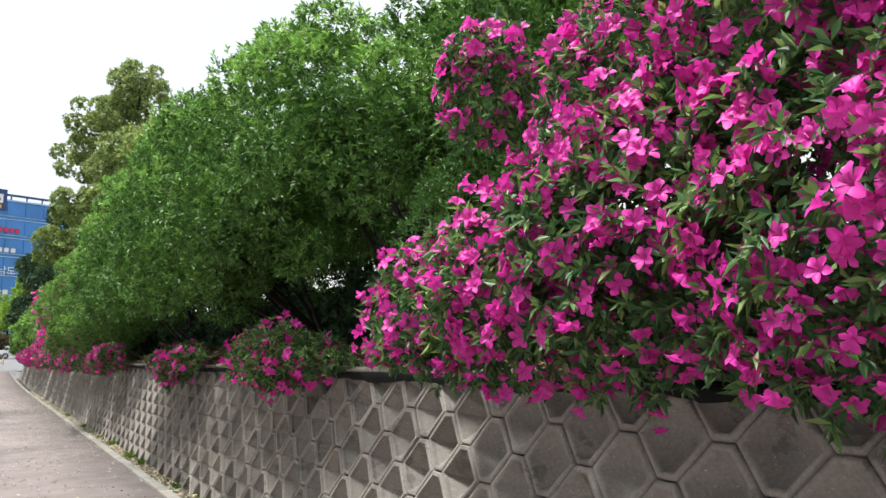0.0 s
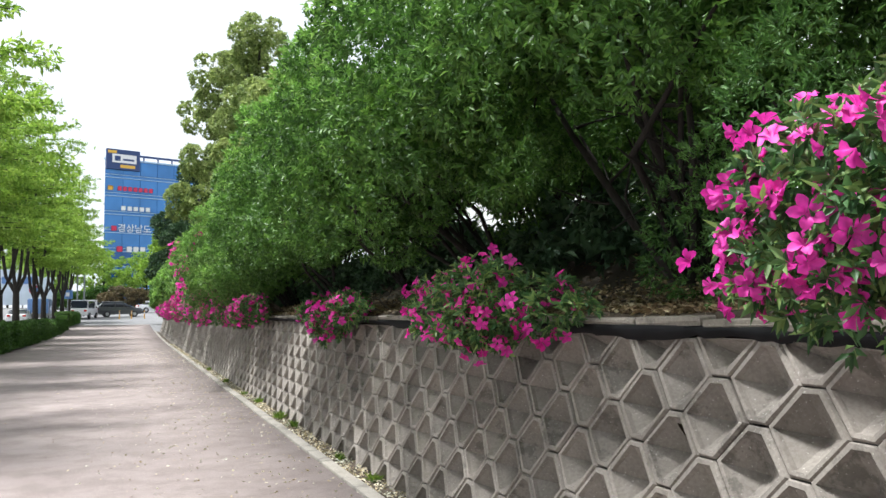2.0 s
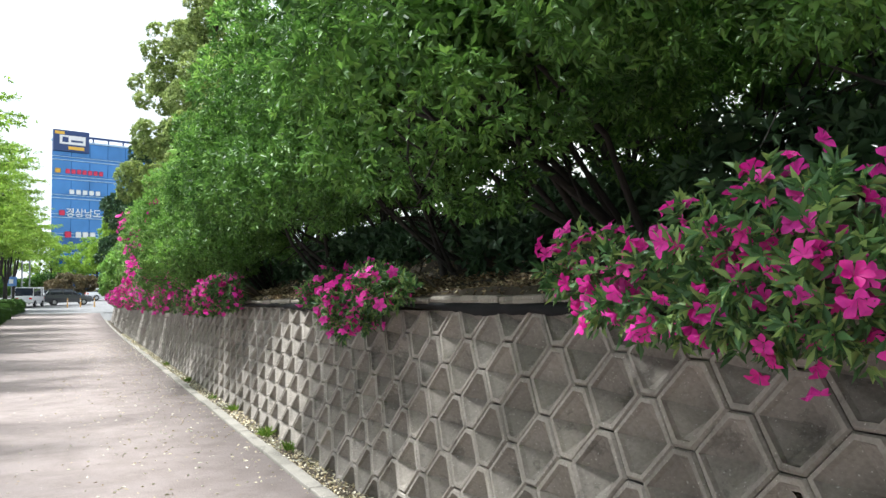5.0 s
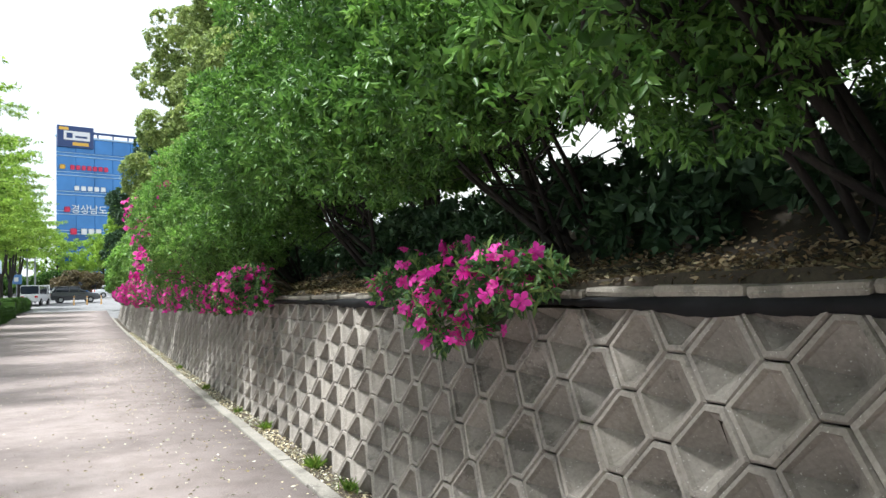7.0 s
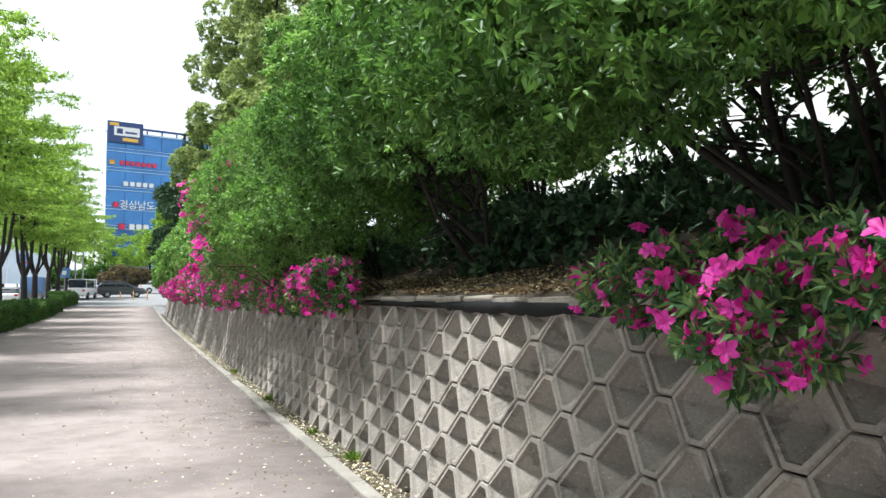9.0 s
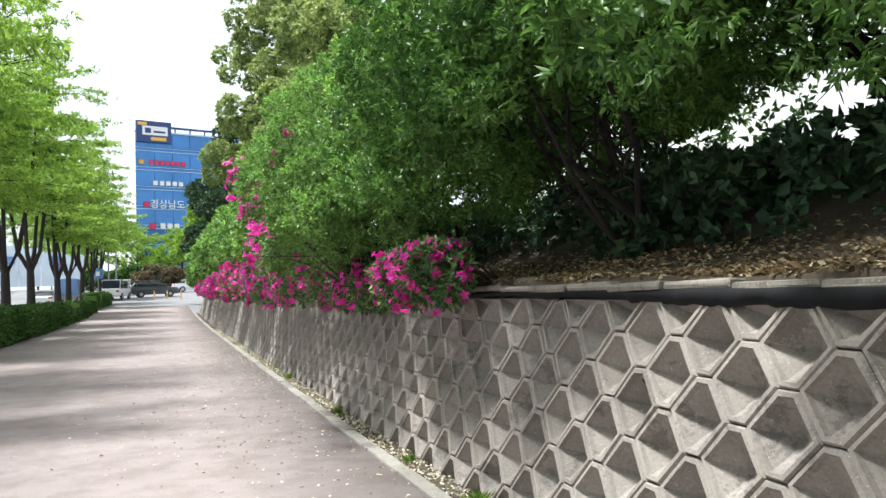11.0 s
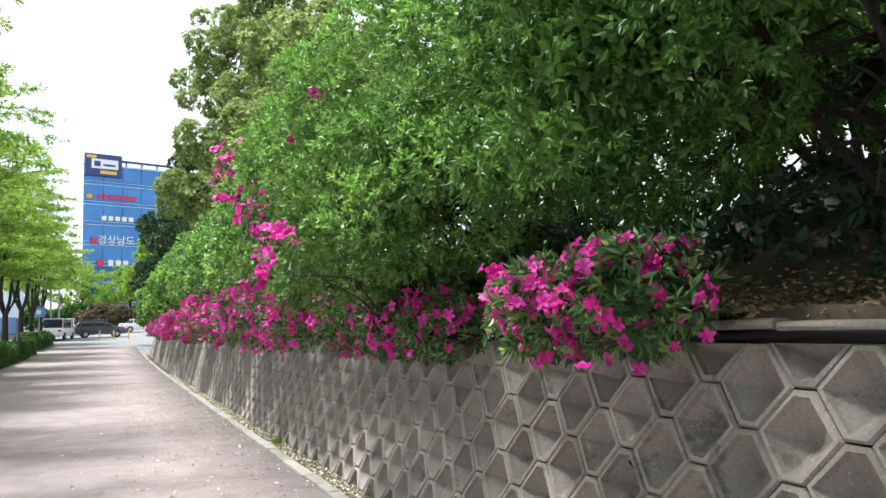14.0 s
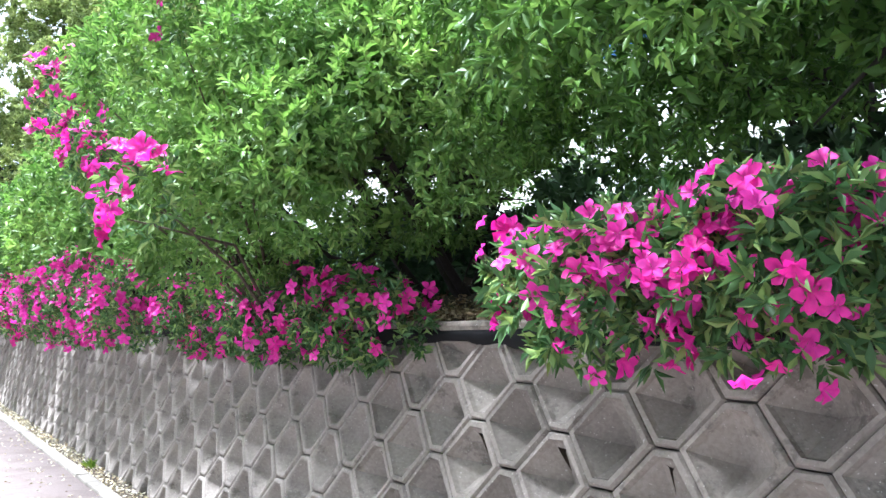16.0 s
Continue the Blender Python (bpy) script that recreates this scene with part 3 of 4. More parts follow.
# ---- azaleas along the wall top ----
def flower_mesh(seed, size=0.038):
    """An open azalea flower of five ruffled petals, facing +z."""
    rnd = random.Random(seed)
    V, F = [(0, 0, -0.55 * size)], []
    for p in range(5):
        a = 2 * math.pi * p / 5 + rnd.uniform(-0.1, 0.1)
        w = rnd.uniform(0.5, 0.6)
        ln = rnd.uniform(0.92, 1.15)
        back = rnd.uniform(-0.3, 0.12)
        ring = [(a - 0.6, 0.34, -0.05), (a - w, 0.78, 0.20 + rnd.uniform(-0.1, 0.1)), (a - w * 0.5, 0.98 * ln, 0.2 + back), (a, 1.16 * ln, 0.14 + back),
                (a + w * 0.5, 0.98 * ln, 0.18 + back), (a + w, 0.78, 0.20 + rnd.uniform(-0.1, 0.1)), (a + 0.6, 0.34, -0.05), (a, 0.6, 0.02)]
        o = len(V)
        V += [(size * r * math.cos(t), size * r * math.sin(t), size * z) for t, r, z in ring]
        F += [(0, o, o + 7), (0, o + 7, o + 6)] + [(o + k, o + k + 1, o + 7) for k in range(6)]
    me = mesh_of("flower", V, F, True)
    me.materials.append(M_PETAL)
    return me


FLOWERS = [flower_mesh(s, 0.031 + 0.003 * (s % 4)) for s in range(8)]


def facing(p, d, roll):
    q = Vector(d).to_track_quat("Z", "Y").to_matrix().to_4x4()
    return Matrix.Translation(p) @ q @ Matrix.Rotation(roll, 4, "Z")


def azalea(y, lobes, seed, n_flowers, label, leaf=0.055, shoots_n=900, scale=1.0, foot_x=2.75, singles=True):
    rng = np.random.default_rng(seed)
    foot = np.array((foot_x, y, 1.42))
    t = thing("azalea_bush", tuple(foot))
    rel = [(np.array(l[:3]) - foot, np.array(l[3:])) for l in lobes]
    area = np.array([r[1] * r[2] for _, r in rel])
    share = area / area.sum()
    # stems from the foot to each lobe
    lines = []
    for (c, r), s in zip(rel, share):
        for _ in range(max(2, int(14 * s))):
            e = c + on_sphere(1, rng)[0] * r * 0.75
            m = e * 0.5 + rng.normal(size=3) * 0.06 + np.array((0, 0, 0.06))
            lines.append(([np.array((0, 0, -0.04)), m, e], [0.012, 0.008, 0.003]))
    tagged(put("twig_growth", tubes("twig_growth", lines, 5), M_BARK, t), kind="stuff")
    cs, ds = [], []
    tb, td = [], []
    for (c, r), s in zip(rel, share):
        k = max(8, int(shoots_n * s))
        d = on_sphere(k, rng)
        cs.append(c + d * r * rng.uniform(0.5, 1.0, (k, 1)))
        ds.append(d + np.array((-0.25, 0, 0.25)))
    made = 0
    joined_v, joined_f, o = [], [], 0
    for (c, r), s in zip(rel, share):
        # flowers open in trusses of two or three
        for _ in range(max(1, int(n_flowers * s / 2.0))):
            d = unit(on_sphere(1, rng)[0] + np.array((-0.55, -0.2, 0.12)))
            base = c + d * r * rng.uniform(0.84, 1.03)
            tb.append(base - d * 0.02)
            td.append(d + np.array((0, 0, 0.2)))
            for _ in range(int(rng.integers(1, 4))):
                p = base + rng.normal(size=3) * 0.045
                f = unit(d + rng.normal(size=3) * 0.45)
                m = facing(p, f, float(rng.uniform(0, 6.3))) @ Matrix.Scale(float(rng.uniform(0.85, 1.15)) * scale, 4)
                if singles and made < 260:
                    put("flower", FLOWERS[made % 8], None, t, m)
                    made += 1
                else:
                    me = FLOWERS[made % 8]
                    made += 1
                    vs = np.empty(len(me.vertices) * 3)
                    me.vertices.foreach_get("co", vs)
                    mm = np.array(m)
                    joined_v.append(vs.reshape(-1, 3) @ mm[:3, :3].T + mm[:3, 3])
                    fs = np.empty(len(me.loops), dtype=np.int32)
                    me.loops.foreach_get("vertex_index", fs)
                    joined_f.append(fs.reshape(-1, 3) + o)
                    o += len(vs) // 3
    cs.append(np.array(tb))
    ds.append(np.array(td))
    cs, ds = np.concatenate(cs), np.concatenate(ds)
    P, D = shoots(cs, ds, 8, rng, 1.0, 0.03)
    n = len(P)
    put("foliage", leaf_mesh("azalea_leaves", P, D, leaf * rng.uniform(0.6, 1.2, n), leaf * 0.32 * rng.uniform(0.8, 1.2, n), rng), M_AZLEAF, t)
    if joined_v:
        tagged(put("flower_mass", mesh_of("flower_mass", np.concatenate(joined_v), np.concatenate(joined_f), True), M_PETAL, t), kind="stuff")
    return tagged(t, label, "azalea", "azaleas along the wall top")


AZ = "azalea bush in full magenta bloom spilling over the wall"
azalea(2.6, [(2.45, 0.6, 2.0, 0.42, 0.7, 0.8), (2.15, 1.5, 1.85, 0.45, 0.7, 0.6), (2.3, 1.7, 2.7, 0.5, 0.7, 0.7), (2.05, 2.4, 1.9, 0.42, 0.6, 0.6), (2.2, 2.5, 2.5, 0.35, 0.45, 0.4), (2.0, 3.1, 1.75, 0.38, 0.55, 0.45), (1.95, 3.7, 1.68, 0.33, 0.45, 0.36), (2.0, 3.3, 2.75, 0.2, 0.3, 0.3)], 101, 2500, "large azalea bush covered in magenta flowers, reaching over the wall", 0.066, 4200, 1.02)
azalea(6.6, [(2.05, 6.7, 1.5, 0.27, 0.5, 0.28), (2.1, 7.2, 1.42, 0.28, 0.4, 0.2), (2.05, 6.55, 1.4, 0.25, 0.36, 0.2), (2.2, 6.05, 1.47, 0.24, 0.34, 0.16), (2.15, 7.7, 1.5, 0.2, 0.35, 0.16)], 102, 200, AZ, 0.066, 560, 1.0)
azalea(10.6, [(2.05, 10.9, 1.32, 0.2, 0.34, 0.2), (2.12, 10.35, 1.48, 0.22, 0.36, 0.14), (2.08, 11.45, 1.46, 0.22, 0.42, 0.15), (2.3, 11.0, 1.55, 0.2, 0.5, 0.12)], 103, 190, AZ, 0.066, 520, 1.0)
azalea(17.0, [(2.07, 16.8, 1.52, 0.28, 0.46, 0.24), (2.0, 17.35, 1.5, 0.3, 0.42, 0.24), (2.12, 16.85, 1.66, 0.22, 0.4, 0.14), (2.1, 17.75, 1.56, 0.18, 0.22, 0.14)], 104, 250, AZ, 0.07, 600, 0.98)
azalea(19.9, [(2.25, 19.4, 1.42, 0.28, 0.6, 0.24), (2.25, 20.5, 1.45, 0.3, 0.7, 0.28), (2.2, 21.7, 1.5, 0.33, 0.7, 0.32)], 105, 250, AZ, 0.06, 1100, 1.1)
azalea(24.2, [(1.95, 23.2, 1.6, 0.38, 0.9, 0.42), (1.9, 25.0, 1.7, 0.4, 1.1, 0.52), (1.9, 27.0, 1.7, 0.4, 1.1, 0.5)], 106, 430, AZ, 0.06, 1500, 1.25)
azalea(31.0, [(1.9, 29.5, 1.7, 0.4, 1.3, 0.5), (1.85, 32.0, 1.8, 0.4, 1.5, 0.55), (1.9, 35.0, 1.65, 0.4, 1.5, 0.45)], 107, 420, AZ, 0.08, 900, 1.6, singles=False)
azalea(46.0, [(1.9, 42.0, 1.65, 0.4, 1.8, 0.45), (1.9, 47.0, 1.65, 0.4, 1.8, 0.45), (1.95, 54.0, 1.75, 0.4, 2.0, 0.4)], 108, 420, AZ, 0.09, 700, 2.0, singles=False)
# flowers that climb through the front of the light green shrub
azalea(20.6, [(1.3, 19.7, 3.05, 0.12, 0.2, 0.22), (1.15, 20.8, 2.5, 0.14, 0.35, 0.3), (0.98, 20.95, 2.75, 0.12, 0.35, 0.3), (1.0, 18.9, 1.85, 0.14, 0.4, 0.2), (1.05, 20.2, 2.25, 0.1, 0.3, 0.25)], 109, 90, "long azalea shoots with magenta flowers climbing through a shrub", 0.055, 120, 1.15, 2.3)


# ---- street trees ----
def street_tree(x, y, seed, h=12.5, lean=0.0):
    rng = np.random.default_rng(seed)
    t = thing("street_tree", (x, y, float(rise(y))))
    lines = []
    fork = rng.uniform(2.2, 2.9)
    lines.append(([(0, 0, -0.2), (0.02, 0.03, fork * 0.5), (lean * 0.2, 0, fork)], [0.24, 0.2, 0.17]))
    tips = []
    for i in range(4):
        a = 2 * math.pi * i / 4 + rng.uniform(-0.4, 0.4)
        hh = h * rng.uniform(0.75, 1.0)
        sp = rng.uniform(0.5, 1.1)
        pts = [np.array((lean * 0.2, 0, fork - 0.1)), np.array((math.cos(a) * sp * 0.5, math.sin(a) * sp * 0.5, fork + 0.9)), np.array((math.cos(a) * sp, math.sin(a) * sp, hh * 0.6)), np.array((math.cos(a) * sp * 1.3, math.sin(a) * sp * 1.3, hh))]
        lines.append((pts, [0.12, 0.1, 0.065, 0.015]))
        tips.append(pts)
    cs, ds = [], []
    for pts in tips:
        for _ in range(22):
            f = rng.uniform(0.2, 1.0)
            p = pts[1] * (1 - f) + pts[3] * f + rng.normal(size=3) * 0.05
            a = rng.uniform(0, 2 * math.pi)
            ln = rng.uniform(2.2, 5.2) * (1.1 - 0.55 * f)
            e = p + np.array((math.cos(a) * ln, math.sin(a) * ln, rng.uniform(-0.3, 0.5)))
            m = (p + e) / 2 + np.array((0, 0, rng.uniform(0.05, 0.25)))
            lines.append(([p, m, e], [0.03, 0.018, 0.005]))
            k = int(20 * ln)
            g = rng.uniform(0.15, 1.0, k)[:, None]
            q = p * (1 - g) ** 2 + 2 * m * g * (1 - g) + e * g * g
            cs.append(q + rng.normal(size=(k, 3)) * np.array((0.16, 0.16, 0.06)))
            ds.append(np.tile(unit(e - p), (k, 1)) + rng.normal(size=(k, 3)) * 0.6 + np.array((0, 0, -0.1)))
    put("trunk", tubes("trunk", lines, 7), M_DARKBARK, t)
    cs, ds = np.concatenate(cs), np.concatenate(ds)
    P, D = shoots(cs, ds, 6, rng, 0.9, 0.14)
    n = len(P)
    put("crown", leaf_mesh("street_leaves", P, D, rng.uniform(0.10, 0.19, n), rng.uniform(0.05, 0.085, n), rng), M_STREET, t)
    return tagged(t, "street tree with dark forked trunk and feathery light green leaves", "tree", "street trees along the hedge")


first = street_tree(-6.0, 48.3, 301)
second = street_tree(-6.0, 55.0, 302)
third = street_tree(-6.0, 65.5, 303)
fourth = street_tree(-6.0, 35.5, 304, 10.5)
fifth = street_tree(-6.2, 15.0, 305, 11.0)
for k, (yy, src) in enumerate(((71.6, first), (81.5, second), (90.6, third), (100, fourth), (42.0, third), (28.5, second), (22.0, fifth), (4.0, fifth), (-6.0, fifth))):
    c = copy_thing(src, pose(-6.0, yy, float(rise(yy)), 0, 0, 77 * k + 40))


# ---- clipped hedge ----
def hedge(y0, y1, seed):
    rng = np.random.default_rng(seed)
    t = thing("clipped_hedge", (-5.0, (y0 + y1) / 2, float(rise((y0 + y1) / 2))))
    n = int((y1 - y0) * 420)
    yy = rng.uniform(y0, y1, n)
    face = rng.uniform(0, 1, n)
    x = np.where(face < 0.45, 0.55 + rng.normal(size=n) * 0.05, rng.uniform(-0.55, 0.55, n))
    z = np.where(face < 0.45, rng.uniform(0.05, 0.95, n), 0.95 + rng.normal(size=n) * 0.05)
    bumpy = 0.06 * np.sin(yy * 1.7) + 0.05 * np.sin(yy * 0.6 + 1)
    P0 = np.stack([x + bumpy, yy - (y0 + y1) / 2, z + bumpy], 1)
    D0 = np.where(face[:, None] < 0.45, np.array((1, 0, 0.4)), np.array((0.1, 0, 1))) + rng.normal(size=(n, 3)) * 0.4
    P, D = shoots(P0, D0, 5, rng, 0.9, 0.05)
    m = len(P)
    put("leaves", leaf_mesh("hedge_leaves", P, D, rng.uniform(0.07, 0.11, m), rng.uniform(0.04, 0.06, m), rng), M_HEDGE, t)
    bm = bmesh.new()
    add_box(bm, (-0.45, y0 - (y0 + y1) / 2, -0.05), (0.45, y1 - (y0 + y1) / 2, 0.85), 0.1)
    part("inner_growth", bm, M_HEDGE, t)
    return tagged(t, "low clipped green hedge beside the footpath", "hedge", "hedges along the road")


hedge(30.0, 73.0, 401)
hedge(75.5, 90.0, 402)


# ---- background ----
def big_tree(x, y, z, h, r, seed, material, label, name="tall_tree", low=0.3, per=130, L=0.22, W=0.11, count=90, rad=0.9, stretch=0.85):
    """A tall tree: trunk, limbs that end in separate leaf masses."""
    rng = np.random.default_rng(seed)
    t = thing(name, (x, y, z))
    lines = [([(0, 0, -0.3), (0.1, 0.1, h * 0.5), (0, 0, h * 0.97)], [h * 0.022, h * 0.015, h * 0.003])]
    lobes = []
    for k in range(16):
        f = low + (1 - low) * (k + 0.5) / 16
        a = k * 2.4 + rng.uniform(-0.4, 0.4)
        reach = r * math.sqrt(max(0.08, 1 - ((f - 0.45) / 0.6) ** 2)) * rng.uniform(0.55, 0.95)
        e = np.array((math.cos(a) * reach, math.sin(a) * reach, h * f))
        lines.append(([(0, 0, h * f * 0.82), e * np.array((0.5, 0.5, 0.95)), e], [h * 0.008, h * 0.005, h * 0.002]))
        q = r * rng.uniform(0.3, 0.46)
        lobes.append((*e, q, q, q * 0.8))
    put("trunk", tubes("trunk", lines, 7), M_DARKBARK, t)
    crown("crown", lobes, material, t, seed, count, rad, per, 5, L, W, inner=60, stretch=stretch)
    return tagged(t, label, "tree", "tall trees behind the wall")


big_tree(8.3, 61.0, 2.5, 18.0, 5.0, 701, M_TALL, "tall tree with olive green and bronze young leaves")
big_tree(8.0, 46.0, 2.5, 11.0, 4.2, 702, M_TALL, "tall tree with olive green and bronze young leaves")
big_tree(10.0, 72.0, 2.5, 15.0, 5.0, 703, M_TALL, "tall tree with olive green and bronze young leaves")
big_tree(6.0, 78.0, 1.0, 13.0, 4.0, 704, M_CEDAR, "dark green cedar beyond the shrub row", "cedar", 0.12)
big_tree(5.5, 84.0, 1.0, 9.0, 3.6, 705, M_STREET, "light green tree beyond the end of the wall")


M_GLASS = plain("blue_mirror_glass", (0.06, 0.20, 0.46), 0.12, 0.35, 0.15, 0.4)
M_GLASS2 = plain("dark_blue_glass", (0.03, 0.10, 0.26), 0.12, 0.35, 0.15, 0.4)
M_BAND = plain("pale_blue_band", (0.40, 0.56, 0.72), 0.4)
M_NAVY = plain("navy_panel", (0.02, 0.05, 0.16), 0.4)
M_WHITE = plain("white_paint", (0.78, 0.78, 0.77), 0.45, 0, 0.05)
M_REDP = plain("red_sign", (0.65, 0.03, 0.09), 0.4)
M_YELLOW = plain("yellow_sign", (0.75, 0.45, 0.06), 0.4)
M_STEEL = plain("grey_steel", (0.25, 0.26, 0.27), 0.4, 0.6)


def box_part(name, lo, hi, material, parent, bevel=0.0, label=""):
    bm = bmesh.new()
    add_box(bm, lo, hi, bevel)
    return part(name, bm, material, parent, label)


def words(text, size, material, parent, m, name="lettering"):
    cu = bpy.data.curves.new(name, "FONT")
    cu.body, cu.size, cu.align_x, cu.align_y, cu.extrude = text, size, "CENTER", "CENTER", 0.04
    tmp = bpy.data.objects.new(name, cu)
    scene.collection.objects.link(tmp)
    bpy.context.view_layer.update()
    me = bpy.data.meshes.new_from_object(tmp.evaluated_get(bpy.context.evaluated_depsgraph_get()))
    bpy.data.objects.remove(tmp)
    ob = put(name, me, material, parent, m)
    return ob


def office():
    """Blue glass office block with storey bands and shop signs; local x runs along the front."""
    t = thing("office_building", (-3.9, 146.0, 2.7))
    t.rotation_euler = (0, 0, radians(19))
    H, Wd = 24.0, 17.0
    body = box_part("wall", (0, 0.1, -0.6), (Wd, 14, H), M_GLASS, t)
    for v in body.data.vertices:
        if v.co.y > 1:
            v.co.x += 8.0
    floors = 8
    fh = H / floors
    for k in range(floors):
        z = k * fh
        for c in range(6):
            w = Wd / 6
            box_part("window", (c * w + 0.04, -0.02, z + 0.75), (c * w + w - 0.04, 0.14, z + fh - 0.08), M_GLASS if k > 2 else M_GLASS2, t)
        box_part("band", (-0.05, -0.08, z + 0.04), (Wd, 0.12, z + 0.14), M_BAND, t)
        box_part("band", (-0.05, -0.08, z + 0.55), (Wd, 0.12, z + 0.63), M_BAND, t)
    box_part("parapet", (-0.1, -0.15, H), (Wd, 0.6, H + 0.25), M_BAND, t)
    # roof rail
    box_part("roof_rail", (5.6, 0.2, H + 0.85), (Wd, 0.4, H + 1.2), M_NAVY, t)
    for k in range(5):
        box_part("rail_post", (6.2 + k * 2.4, 0.22, H + 0.2), (6.4 + k * 2.4, 0.38, H + 0.85), M_NAVY, t)
    # roof sign with plain marks
    sign = box_part("roof_sign", (0, -0.5, H - 1.6), (5.4, 0.0, H + 1.7), M_NAVY, t, 0.03)
    box_part("sign_mark", (0.9, -0.54, H - 0.5), (4.8, -0.5, H + 0.9), M_WHITE, sign)
    box_part("sign_mark", (1.3, -0.57, H - 0.2), (2.2, -0.54, H + 0.6), M_NAVY, sign)
    box_part("sign_mark", (2.6, -0.57, H - 0.1), (4.4, -0.54, H + 0.2), M_NAVY, sign)
    box_part("sign_mark", (0.2, -0.54, H + 1.0), (1.6, -0.5, H + 1.45), M_YELLOW, sign)
    box_part("sign_mark", (2.2, -0.54, H - 1.3), (4.6, -0.5, H - 0.8), M_YELLOW, sign)
    # lettering by storey
    front = lambda x, z: pose(x, -0.1, z, 90, 0, 0)
    for k in range(7):
        box_part("red_letter", (2.0 + k * 0.85, -0.14, H - 5.0), (2.6 + k * 0.85, -0.08, H - 4.3), M_REDP, t, 0.12)
    box_part("sign_disc", (0.4, -0.14, H - 5.0), (1.2, -0.08, H - 4.3), M_YELLOW, t, 0.2)
    for k in range(5):
        box_part("white_letter", (2.6 + k * 1.0, -0.14, H - 8.2), (3.3 + k * 1.0, -0.08, H - 7.5), M_WHITE, t, 0.1)
    words("경상남도", 1.5, M_WHITE, t, front(4.8, H - 11.2))
    box_part("red_letter", (1.1, -0.14, H - 11.6), (1.9, -0.08, H - 10.8), M_REDP, t, 0.15)
    for k in range(3):
        box_part("white_letter", (3.6 + k * 1.1, -0.14, H - 15.0), (4.4 + k * 1.1, -0.08, H - 14.1), M_WHITE, t, 0.1)
    box_part("red_letter", (2.0, -0.14, H - 15.0), (2.9, -0.08, H - 14.1), M_REDP, t, 0.15)
    return tagged(t, "blue glass office building with storey bands and roof sign", "office building")


office()

# pale building that shows through the stems
house = thing("pale_building", (12.0, 14.0, 2.2))
box_part("wall", (0, -16, 0), (8, 26, 9.0), M_WHITE, house)
for k in range(8):
    box_part("window", (-0.03, -14 + 5 * k, 4.8), (0.1, -11.5 + 5 * k, 6.4), M_GLASS2, house)
tagged(house, "pale rendered building behind the shrubs", "building")


def foliage_mass(name, x, y, z, lobes, seed, material, label, category, count=40, rad=0.6, per=40, L=0.3, W=0.18):
    t = thing(name, (x, y, z))
    stems("stems", (0, 0, 0), (0, 0, 1.0), 3, seed, t, 0.06)
    crown("crown", lobes, material, t, seed, count, rad, per, 5, L, W, inner=40)
    return tagged(t, label, category)


M_RUSSET = leafy("russet_leaf", (0.10, 0.08, 0.05), (0.17, 0.13, 0.08), (0.25, 0.22, 0.12), 0.5, 0.2)
foliage_mass("russet_shrub", 2.0, 122.0, 2.2, [(-2.5, 0, 1.4, 3.2, 1.5, 1.5), (3, 0, 1.2, 3.2, 1.5, 1.4)], 811, M_RUSSET, "russet and green clipped shrubs beyond the car park", "shrub")
foliage_mass("green_shrub", -4.5, 124.0, 2.2, [(-3, 0, 1.2, 3.0, 1.5, 1.3), (1, 0.5, 1.6, 2.5, 1.5, 1.5)], 812, M_HEDGE, "dark green shrubs beyond the car park", "shrub")
far_tree = big_tree(-3.5, 132.0, 2.6, 7.5, 3.6, 821, M_STREET, "green tree in front of the office building", "far_tree", count=50, per=70)
for k, (xx, yy, a) in enumerate(((2.5, 134.0, 70), (-9.5, 128.0, 150), (-16.0, 134.0, 200), (-23.0, 126.0, 20), (-27.0, 110.0, 100), (-28.0, 96.0, 250), (-27.5, 84.0, 310), (8.5, 130.0, 190))):
    copy_thing(far_tree, pose(xx, yy, float(rise(yy)) - 0.13, 0, 0, a))


# ---- vehicles ----
M_TYRE = plain("tyre_rubber", (0.02, 0.02, 0.02), 0.85)
M_RIM = plain("alloy_rim", (0.45, 0.45, 0.46), 0.35, 0.8)
M_CARGLASS = plain("car_glass", (0.02, 0.025, 0.03), 0.08)
M_LAMP_R = plain("red_lamp", (0.5, 0.02, 0.02), 0.25)
M_LAMP_W = plain("clear_lamp", (0.75, 0.75, 0.72), 0.15)


def paint(name, col):
    m, nt, b = mat(name, 0.3)
    n = noise_tex(nt, 3.0, vec=world_pos(nt))
    nt.links.new(ramp(nt, n, [(0.3, tuple(c * 0.92 for c in col)), (0.7, col)]), b.inputs["Base Color"])
    b.inputs["Coat Weight"].default_value = 0.6
    return m


P_DARK, P_WHITE, P_BLUE, P_BLACK = paint("charcoal_paint", (0.05, 0.052, 0.058)), paint("white_car_paint", (0.78, 0.78, 0.78)), paint("blue_cover", (0.12, 0.25, 0.55)), paint("black_paint", (0.015, 0.015, 0.02))


